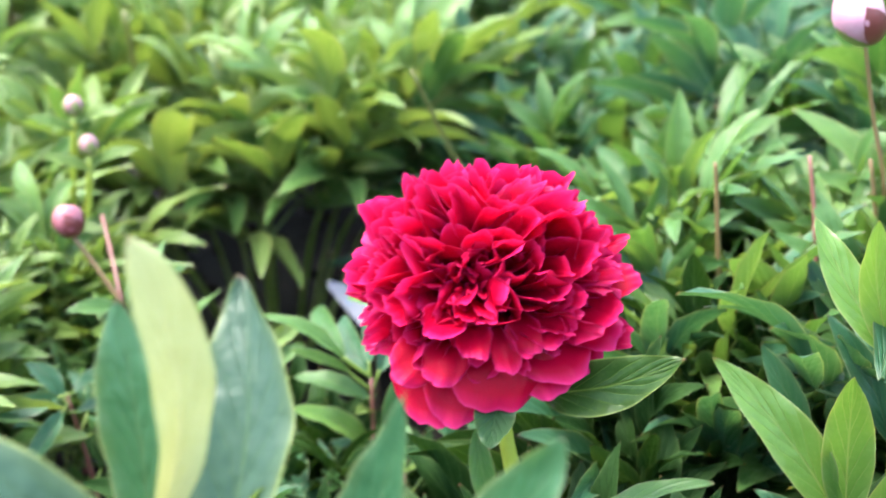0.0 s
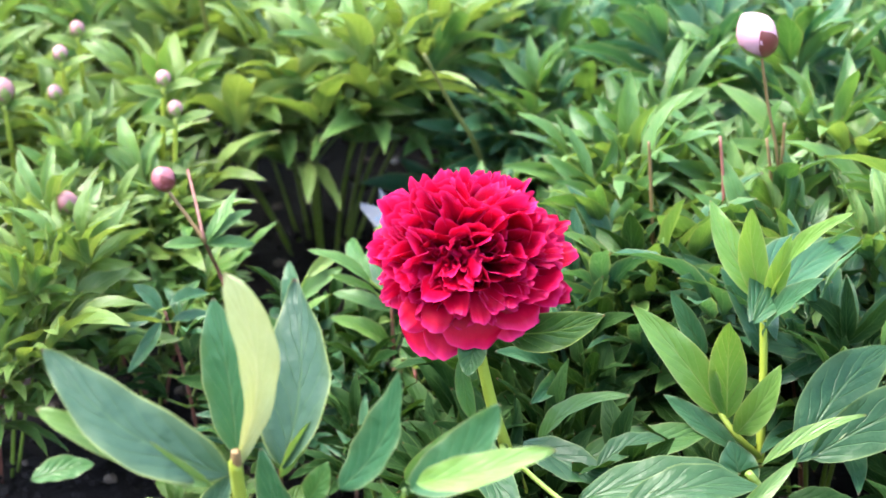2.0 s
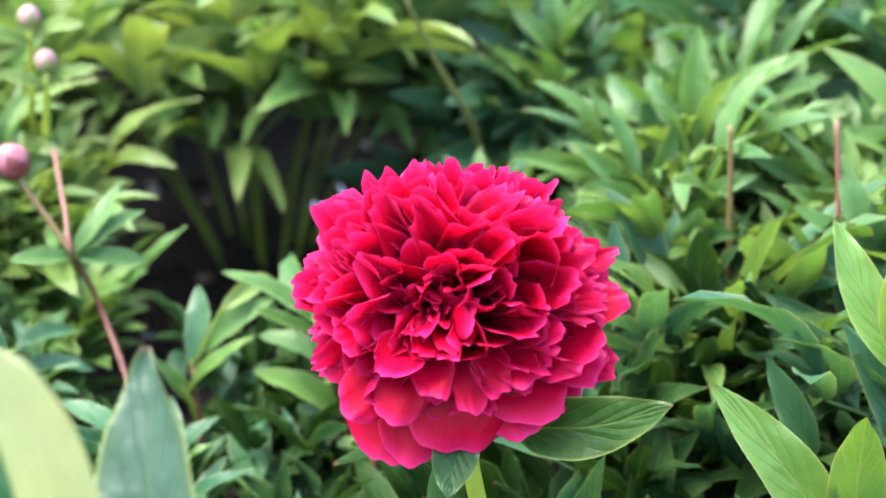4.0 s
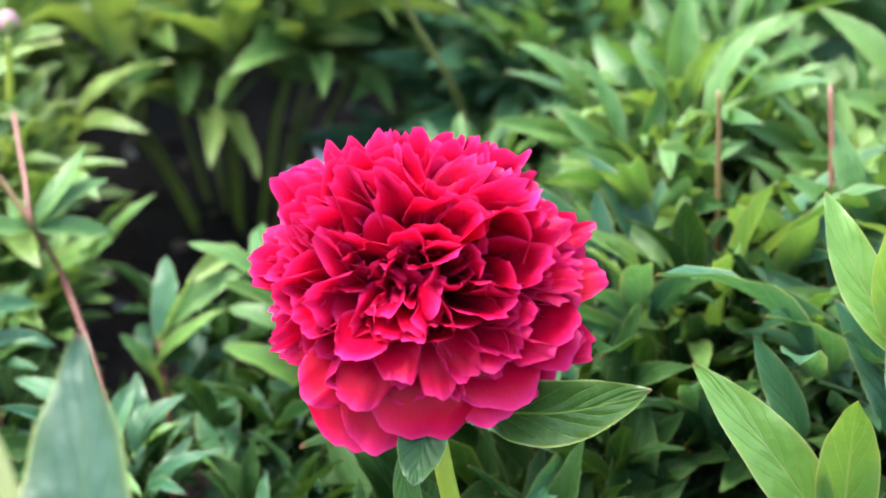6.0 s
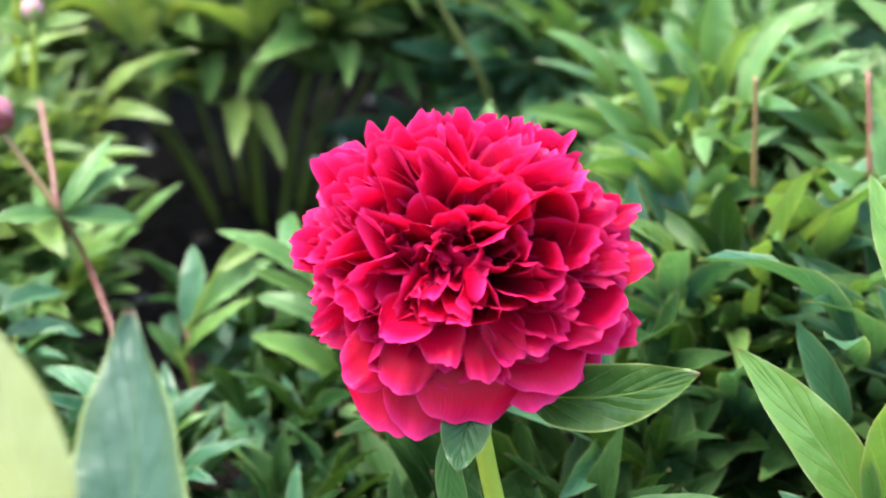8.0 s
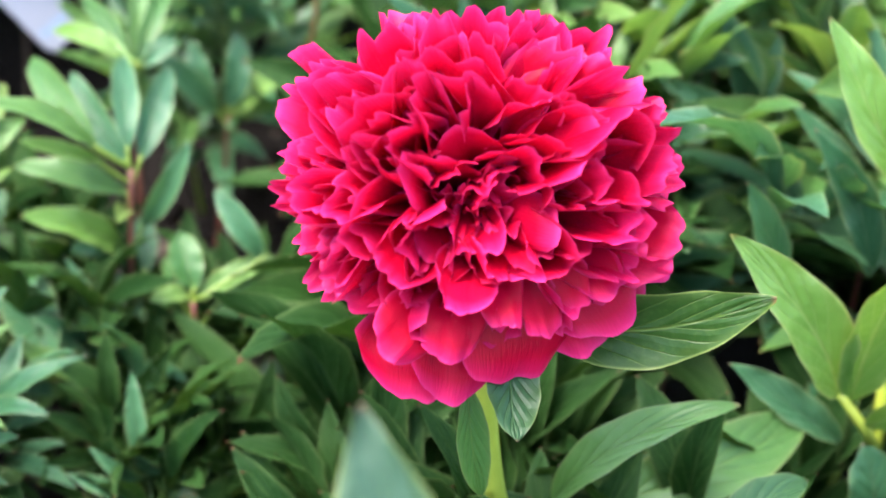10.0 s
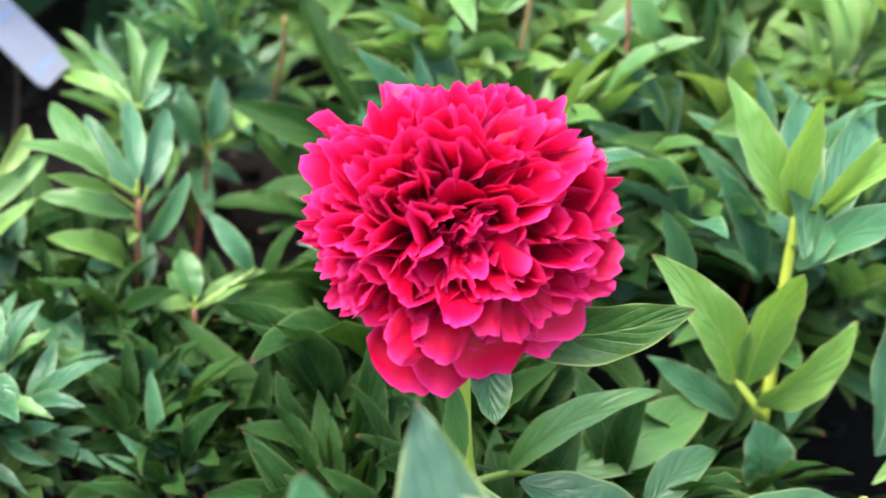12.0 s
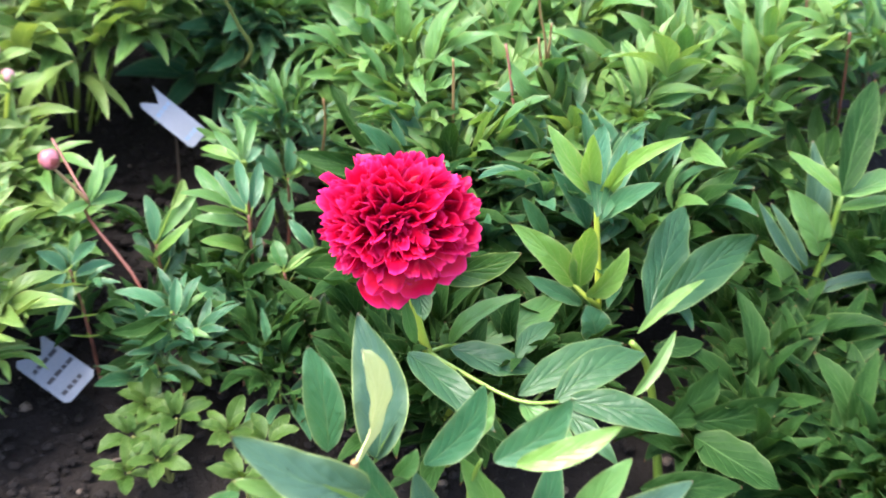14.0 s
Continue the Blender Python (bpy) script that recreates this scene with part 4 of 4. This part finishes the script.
leaf((0.023, 0.330, 0.118), (0.066, 0.330, 0.127), 0.014, "up", LEAF_FRESH)
leaf((0.021, 0.330, 0.122), (0.053, 0.330, 0.148), 0.014, "up", LEAF_FRESH)
leaf((0.017, 0.330, 0.124), (0.027, 0.350, 0.158), 0.014, "cam", LEAF_TEAL)
leaf((0.009, 0.330, 0.126), (0.003, 0.350, 0.156), 0.014, "cam", LEAF_TEAL)
leaf((0.012, 0.330, 0.123), (-0.020, 0.340, 0.160), 0.014, "cam", LEAF_TEAL)
leaf = leafy_shoot((-0.045, 0.175), (-0.043, 0.198, 0.114), LOW)
leaf((-0.031, 0.200, 0.108), (0.018, 0.200, 0.106), 0.023, "up", LEAF_MID)
leaf((-0.042, 0.200, 0.112), (0.001, 0.200, 0.129), 0.013, "up", LEAF_LIGHT)
leaf((-0.009, 0.200, 0.132), (-0.025, 0.225, 0.157), 0.013, "cam", LEAF_TEAL)
leaf((-0.042, 0.200, 0.119), (-0.042, 0.225, 0.136), 0.017, "cam", LEAF_MID)
leaf((-0.044, 0.200, 0.114), (-0.036, 0.225, 0.062), 0.013, "cam", LEAF_LIGHT)
leaf((-0.044, 0.200, 0.116), (-0.064, 0.200, 0.118), 0.010, "up", LEAF_LIGHT)
leaf((-0.083, 0.200, 0.080), (-0.040, 0.200, 0.035), 0.017, "up", LEAF_LIGHT)
leaf((-0.050, 0.200, 0.117), (-0.048, 0.225, 0.121), 0.012, "cam", LEAF_MID)
# first shoot: two leaves coloured dark like the shaded foliage near the ground
shoot((-0.162, 0.190), (-0.172, 0.17, 0.133), (((-0.24, 0.16, 0.142), 0.019, "cam", LEAF_DARK_SHADED), ((-0.222, 0.13, 0.139), 0.018, "cam", LEAF_DARK_SHADED), ((-0.156, 0.2, 0.149), 0.018, "up", LEAF_TEAL), ((-0.22, 0.2, 0.155), 0.019, "up", LEAF_TEAL), ((-0.161, 0.14, 0.122), 0.018, "up", LEAF_TEAL), ((-0.212, 0.12, 0.19), 0.02, "up", LEAF_TEAL)), SHOOT)
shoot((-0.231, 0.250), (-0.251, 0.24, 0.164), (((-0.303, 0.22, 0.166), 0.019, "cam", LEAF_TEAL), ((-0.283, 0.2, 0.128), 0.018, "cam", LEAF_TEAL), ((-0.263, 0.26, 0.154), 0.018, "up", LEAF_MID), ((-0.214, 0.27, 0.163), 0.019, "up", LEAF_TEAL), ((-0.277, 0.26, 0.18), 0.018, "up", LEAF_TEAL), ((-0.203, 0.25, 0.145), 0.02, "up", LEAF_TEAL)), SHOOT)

YG = "bushy peony with fresh yellow-green leaves, before flowering"
BG = "dense peony bush with blue-green pointed leaves"
MG = "dense peony bush with mid-green pointed leaves"
bush_e = bush(-0.42, 0.28, 0.20, 0.11, 9, SETS["yellow"], 21, YG)
bush_l = bush(-0.31, 0.44, 0.19, 0.09, 8, SETS["yellow"], 51, YG, 0.9)
bush_a = bush(-0.46, 0.66, 0.22, 0.17, 10, SETS["yellow"], 22, YG, 1.15)
bush(-0.33, 0.95, 0.24, 0.16, 9, SETS["yellow"], 45, YG, 1.15)
bush_b = bush(-0.12, 0.68, 0.215, 0.17, 12, SETS["yellow"], 23, YG, 1.2, low=0.60, per=7, stem_mat=STEM_GREEN)
bush_c = bush(0.12, 0.62, 0.175, 0.14, 12, SETS["teal"] + SETS["mid"][:6], 24, BG, 1.15, low=0.15, per=8)
bush_d = bush(0.33, 0.52, 0.23, 0.18, 12, SETS["teal"] + SETS["mid"][:9], 25, MG, 1.25)
bush_r = bush(0.22, 0.30, 0.19, 0.13, 11, SETS["light"] + SETS["mid"][:9], 26, MG, 1.22)
bush_f = bush(0.42, 0.24, 0.22, 0.15, 11, SETS["light"], 27, MG, 1.25)
bush(0.56, 0.55, 0.25, 0.18, 10, SETS["light"], 28, MG, 1.25)
bush(0.34, 0.84, 0.25, 0.18, 10, SETS["mid"], 29, MG, 1.15)
bush_g = bush(0.68, 0.24, 0.25, 0.17, 9, SETS["mid"], 30, MG, 1.12)
bush(0.63, 0.92, 0.27, 0.2, 9, SETS["mid"], 31, MG, 1.12)
bush(0.13, 1.06, 0.25, 0.2, 10, SETS["mid"], 32, MG)
bush(-0.12, 1.08, 0.25, 0.2, 11, SETS["light"], 33, YG)
bush(0.50, 1.25, 0.3, 0.22, 9, SETS["mid"], 34, MG)
bush(0.12, 1.58, 0.32, 0.25, 8, SETS["light"], 35, YG)
bush(-0.55, 1.15, 0.28, 0.22, 9, SETS["yellow"], 36, YG)
bush(-0.35, 1.55, 0.32, 0.25, 8, SETS["yellow"], 46, YG)
bush_k = bush(0.04, 0.40, 0.145, 0.04, 4, SETS["teal"], 37, BG, 0.75, per=4)
# low bushes on the dark set take their undergrowth shade from leaf colour
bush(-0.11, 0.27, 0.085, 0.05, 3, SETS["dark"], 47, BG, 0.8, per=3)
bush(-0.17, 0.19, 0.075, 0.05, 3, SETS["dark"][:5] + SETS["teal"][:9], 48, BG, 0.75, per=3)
bush(0.13, 0.17, 0.14, 0.075, 6, SETS["dark"] + SETS["teal"][:5], 38, "broad-leaved peony bush coloured dark as if shaded", 1.3, per=4)
bush(-0.075, 0.145, 0.060, 0.06, 4, SETS["dark"] + SETS["teal"][:3], 49, "broad-leaved peony bush coloured dark as if shaded", 0.8, per=3)
bush(-0.03, 0.20, 0.065, 0.05, 3, SETS["dark"] + SETS["teal"][:3], 58, "broad-leaved peony bush coloured dark as if shaded", 0.8, per=3)
bush(0.10, 0.0, 0.09, 0.08, 4, SETS["dark"], 40, "lower peony leaves under the bloom, coloured dark as if shaded", 1.35, per=3)
bush(0.28, 0.12, 0.15, 0.09, 5, SETS["dark"][:4] + SETS["teal"], 41, "broad-leaved peony bush coloured dark as if shaded", 1.3, per=4)
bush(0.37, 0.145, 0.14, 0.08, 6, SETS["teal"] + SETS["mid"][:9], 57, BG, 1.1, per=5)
bush(0.47, 0.0, 0.13, 0.08, 4, SETS["dark"], 42, "broad-leaved peony bush coloured dark as if shaded", 1.2, per=3)
bush(0.41, -0.20, 0.05, 0.07, 3, SETS["dark"], 43, "broad-leaved peony bush coloured dark as if shaded", 1.2, per=2)
bush(0.35, -0.08, 0.07, 0.06, 3, SETS["dark"], 52, "broad-leaved peony bush coloured dark as if shaded", 1.2, per=2)
bush(0.285, -0.170, 0.045, 0.06, 4, SETS["dark"], 53, "broad-leaved peony bush coloured dark as if shaded", 1.3, per=3)
bush(0.37, -0.24, 0.045, 0.06, 4, SETS["dark"], 54, "broad-leaved peony bush coloured dark as if shaded", 1.3, per=3)
bush(-0.285, 0.375, 0.135, 0.055, 6, SETS["mid"][14:] + SETS["light"], 55, MG, 0.9, per=6)
bush(0.01, 0.05, 0.075, 0.055, 4, SETS["dark"], 44, "lower peony leaves under the bloom, coloured dark as if shaded", 1.15, per=4)


def young_plant(foot, tops, seed):
    """A low first-year plant: short stems, each with an open whorl of broad leaflets."""
    plant = thing("young_peony", (foot[0], foot[1], 0), "low young peony with broad yellow-green leaves", "young peony", "young peonies")
    rng = random.Random(seed)
    for top in tops:
        top = Vector(top) + Vector((0.004, 0.014, 0.004))
        base = Vector((foot[0], foot[1], -0.01))
        stem(plant, [top, base.lerp(top, 0.5) + Vector((0, 0, 0.008)), base], 0.0010, 0.0014, STEM_DULL, sides=6)
        turn = rng.uniform(0, 6.28)
        for k in range(9):
            turn += 6.283 / 6 + rng.uniform(-0.25, 0.25)
            inner = k > 6
            way = Vector((math.cos(turn), math.sin(turn), 1.4 if inner else rng.uniform(0.0, 0.55))).normalized()
            reach = rng.uniform(0.027, 0.037) * (0.7 if inner else 1)
            at = top + way * 0.004
            big_leaf(plant, at, at + way * reach, reach * rng.uniform(0.40, 0.50), (0.1, -0.2, 1.0), rng.uniform(0.08, 0.22), rng.uniform(0.2, 0.45), LEAF_YOUNG, None, "", 0.8)


young_plant((-0.215, 0.085), ((-0.221, 0.119, 0.055), (-0.172, 0.134, 0.062), (-0.249, 0.090, 0.050), (-0.204, 0.085, 0.060), (-0.237, 0.051, 0.048), (-0.268, 0.053, 0.042)), 39)
young_plant((-0.158, 0.020), ((-0.163, 0.049, 0.055), (-0.136, 0.021, 0.055), (-0.172, -0.005, 0.046)), 50)


# ---------------------------------------------------------------- buds, cut stems and tags
def ovoid(bm, r, tall, point, ridges=0.0, rng=None):
    made = bmesh.ops.create_uvsphere(bm, u_segments=20, v_segments=12, radius=1.0)["verts"]
    for v in made:
        a, z = math.atan2(v.co.y, v.co.x), v.co.z
        k = 1 + ridges * math.sin(3 * a + 2.5 * z)
        top = 1 - point * max(0.0, z) ** 2
        v.co = Vector((v.co.x * r * k * top, v.co.y * r * k * top, z * r * tall))


def sepal_mesh(r, tall, wide, reach):
    bm = bmesh.new()
    grid = []
    for i in range(7):
        s = i / 6
        el = -1.45 + reach * s
        half = wide * math.sin(math.pi * min(1, 0.25 + 0.75 * s)) ** 0.8 if s < 1 else 0.01
        row = []
        for j in range(-2, 3):
            a = half * j / 2
            row.append(bm.verts.new((1.05 * r * math.cos(el) * math.cos(a), 1.05 * r * math.cos(el) * math.sin(a), 1.05 * r * tall * math.sin(el))))
        grid.append(row)
    for r0, r1 in zip(grid, grid[1:]):
        for j in range(4):
            bm.faces.new((r0[j], r0[j + 1], r1[j + 1], r1[j]))
    return bm


def bud(plant, at, r, body, cover, tilt=(0, 0, 0), tall=1.08, point=0.12, reach=1.9, label=""):
    bm = bmesh.new()
    ovoid(bm, r, tall, point, 0.05)
    ob = part("bud", bm, body, plant, label)
    ob.matrix_local = Matrix.Translation(Vector(at) - plant.location) @ pose(0, 0, 0, *tilt)
    for k in range(4):
        sp = part("sepal", sepal_mesh(r, tall, 0.75, reach * (0.8 + 0.13 * k)), cover if k % 2 else BUD_GREEN, ob)
        sp.matrix_local = pose(0, 0, 0, 0, 0, 90 * k + 17)
    return ob


def side_leaf(plant, base, tip, width, material, face="up"):
    return big_leaf(plant, base, tip, width, face, 0.12, 0.5, material)


bud_shoot = thing("budding_shoot", (-0.18, 0.24, 0), "red-stemmed peony shoot with one round closed bud and a cut stem", "peony shoot")
stem(bud_shoot, [(-0.2268, 0.3390, 0.2472), (-0.2190, 0.3034, 0.2225), (-0.2138, 0.2796, 0.2060), (-0.2061, 0.3146, 0.1547), (-0.178, 0.245, 0.10), (-0.175, 0.235, -0.01)], 0.0014, 0.0020, STEM_RED)
stem(bud_shoot, [(-0.2424, 0.2896, 0.2528), (-0.2291, 0.2846, 0.2324), (-0.2138, 0.2796, 0.2060)], 0.0015, 0.0019, STEM_TAN, "side_stem")
bud(bud_shoot, (-0.2444, 0.2896, 0.2628), 0.0105, BUD_ROSE, BUD_RED, (10, -25, 0), label="pink bud half wrapped in dark red sepals")
for tip, w in ((-0.185, 0.318, 0.237), 0.013), ((-0.173, 0.308, 0.221), 0.015), ((-0.171, 0.288, 0.197), 0.015), ((-0.249, 0.270, 0.210), 0.013):
    side_leaf(bud_shoot, (-0.2138, 0.2796, 0.2040), tip, w, LEAF_MID)

for plant, at, r, low in ((bush_e, (-0.3331, 0.3292, 0.2278), 0.010, (-0.345, 0.34, 0.09)), (bush_l, (-0.2402, 0.4334, 0.2657), 0.0074, (-0.275, 0.47, 0.08)), (bush_l, (-0.2490, 0.4426, 0.2921), 0.0074, (-0.285, 0.50, 0.1)),
                          (bush_a, (-0.405, 0.51, 0.262), 0.012, (-0.42, 0.54, 0.08)), (bush_a, (-0.3454, 0.4974, 0.3008), 0.0074, (-0.37, 0.64, 0.08)), (bush_a, (-0.3542, 0.4927, 0.2641), 0.0074, (-0.38, 0.62, 0.06)), (bush_a, (-0.3348, 0.5574, 0.3011), 0.0074, (-0.36, 0.65, 0.1))):
    bud(plant, at, r, BUD_PINK, BUD_GREEN, (8, 12, 0), label="small pale pink bud in green sepals")
    top = Vector(at) - Vector((0, 0, r))
    stem(plant, [top, top.lerp(Vector(low), 0.5) + Vector((0.006, 0, 0)), low], 0.0022, 0.003, STEM_YELLOW, "bud_stem")
    side_leaf(plant, top - Vector((0, 0, 0.008)), top + Vector((0.035, -0.01, 0.006)), 0.012, LEAF_YELLOW)
    side_leaf(plant, top - Vector((0, 0, 0.012)), top + Vector((-0.032, -0.006, 0.004)), 0.012, LEAF_YELLOW)

# a pale pink bloom about to open
bud(bush_d, (0.2474, 0.2290, 0.3858), 0.0165, BLOOM_PINK, BUD_RED, (0, -32, 0), 1.25, 0.45, 1.5, "pale pink opening bud with red sepals")
stem(bush_d, [(0.2514, 0.2290, 0.3718), (0.2601, 0.2329, 0.3178), (0.2707, 0.2367, 0.2618), (0.285, 0.27, 0.12), (0.30, 0.30, 0.0)], 0.0012, 0.0017, STEM_TAN, "bud_stem")
stem(bush_d, [(0.2740, 0.2340, 0.3030), (0.2738, 0.2356, 0.2786), (0.2727, 0.2367, 0.2518)], 0.0012, 0.0017, STEM_TAN, "cut_stem")
stem(bush_d, [(0.2599, 0.2348, 0.2898), (0.2667, 0.2367, 0.2418)], 0.0012, 0.0017, STEM_TAN, "cut_stem")

stem(bush_r, [(0.2201, 0.2307, 0.2964), (0.2212, 0.2164, 0.2482), (0.218, 0.190, 0.16), (0.218, 0.185, 0.0)], 0.0013, 0.0018, STEM_RED, "cut_stem", "dry red-brown cut stem")
stem(bush_r, [(0.1605, 0.2302, 0.2958), (0.1625, 0.2322, 0.2658), (0.1665, 0.2402, 0.1758)], 0.0012, 0.0017, STEM_TAN, "cut_stem", "dry tan cut stem")
stem(bush_k, [(0.072, 0.358, 0.188), (0.074, 0.36, 0.15), (0.07, 0.37, 0.08)], 0.0012, 0.0017, STEM_TAN, "cut_stem", "dry tan cut stem")
stem(bush_c, [(-0.0138, 0.4104, 0.3127), (0.0110, 0.4360, 0.2493), (0.0352, 0.4669, 0.1901), (0.06, 0.60, 0.06)], 0.0014, 0.0028, STEM_DULL, "tall_stem", "bare yellow-green stem")
stem(bush_b, [(-0.220, 0.62, 0.31), (-0.214, 0.66, 0.22), (-0.20, 0.70, 0.14)], 0.0020, 0.0034, STEM_DULL, "tall_stem", "bare yellow-green stem")
stem(bush_f, [(0.403, 0.268, 0.262), (0.408, 0.27, 0.20), (0.41, 0.26, 0.10)], 0.0012, 0.0017, STEM_TAN, "cut_stem", "dry tan cut stem")
stem(bush_g, [(0.550, 0.182, 0.285), (0.556, 0.182, 0.22), (0.56, 0.19, 0.10)], 0.0012, 0.0017, STEM_RED, "cut_stem", "dry red-brown cut stem")
stem(bush_g, [(0.557, 0.112, 0.285), (0.570, 0.125, 0.21), (0.582, 0.14, 0.12)], 0.0012, 0.0017, STEM_RED, "cut_stem", "dry red-brown cut stem")


def name_tag(at, along, facing, length, width, ink, label, lines):
    """A fishtail plant tag on a stake; its writing is too blurred to read and stands as rows of bars."""
    ob = thing("plant_tag", (at[0], at[1], 0), label, "plant tag", "plant tags")
    x = Vector(along).normalized()
    z = Vector(facing)
    z = (z - x * z.dot(x)).normalized()
    m = Matrix((x, z.cross(x), z)).transposed().to_4x4()
    m.translation = Vector(at) - ob.location
    bm = bmesh.new()
    a, b = length / 2, width / 2
    rim = [(-a, b * 0.95), (-a * 0.55, b * 0.15), (-a * 0.98, -b * 0.75), (-a * 0.85, -b), (a * 0.86, -b), (a, -b * 0.8), (a, b * 0.75), (a * 0.88, b)]
    f = bm.faces.new([bm.verts.new((u, v, 0.0)) for u, v in rim])
    grown = bmesh.ops.extrude_face_region(bm, geom=[f])["geom"]
    bmesh.ops.translate(bm, vec=(0, 0, -0.0016), verts=[g for g in grown if isinstance(g, bmesh.types.BMVert)])
    bmesh.ops.recalc_face_normals(bm, faces=bm.faces)
    plate = new("plate", mesh_of("plate", bm, TAG_WHITE, False))
    plate.parent = ob
    plate.matrix_local = m
    rng = random.Random(int(abs(at[0]) * 1000))
    for k in range(lines):
        u = -a * 0.35 + a * 1.05 * k / max(1, lines - 1)
        v = -b * 0.75
        while v < b * 0.55:
            run = rng.uniform(0.10, 0.22) * width
            bm = bmesh.new()
            bmesh.ops.create_cube(bm, size=1.0, matrix=Matrix.Translation((u, v + run / 2, 0.0004)) @ Matrix.Diagonal((length * 0.06, run, 0.0006, 1)))
            bar = new("lettering", mesh_of("lettering", bm, ink, False))
            bar.parent = plate
            v += run + width * 0.05
    bm = bmesh.new()
    mid = Vector(at) - ob.location
    tube(bm, [mid - z * 0.003, mid * 0.5 + Vector((0.004, 0.006, 0)), (0.004, 0.012, -0.02)], 0.0014, 0.0014, 6)
    part("stake", bm, LITTER, ob, "thin dark stake")
    return ob


name_tag((-0.281, 0.236, 0.044), (0.44, -0.88, -0.12), (-0.15, -0.45, 0.88), 0.078, 0.044, TAG_INK, "grey-white fishtail plant tag with dark handwriting, staked in the soil", 3)
name_tag((-0.048, 0.507, 0.098), (0.52, -0.62, -0.50), (-0.15, -0.55, 0.82), 0.078, 0.028, TAG_BLUE, "white fishtail plant tag with blurred blue print, staked in the soil", 2)

# seedlings that sprout on the bare soil
SEEDLING = [(-0.13, 0.47), (-0.10, 0.43), (-0.16, 0.52), (-0.07, 0.50)]
for n, (x, y) in enumerate(SEEDLING):
    sprout = thing("seedling", (x, y, 0), "tiny dark green seedling on bare soil", "seedling", "seedlings")
    rng = random.Random(70 + n)
    for k in range(5):
        a = 1.257 * k + n
        big_leaf(sprout, (x, y, 0.002), (x + 0.018 * math.cos(a), y + 0.018 * math.sin(a), 0.014 + 0.006 * rng.random()), 0.008, "top", 0.2, 0.2, LEAF_DARK_SHADED)

# a twig on the soil
twig = thing("twig", (-0.25, 0.11, 0), "thin dry grey-brown twig lying on the soil", "twig")
stem(twig, [(-0.275, 0.125, 0.008), (-0.25, 0.118, 0.013), (-0.225, 0.12, 0.010)], 0.0016, 0.0010, LITTER, "branch")
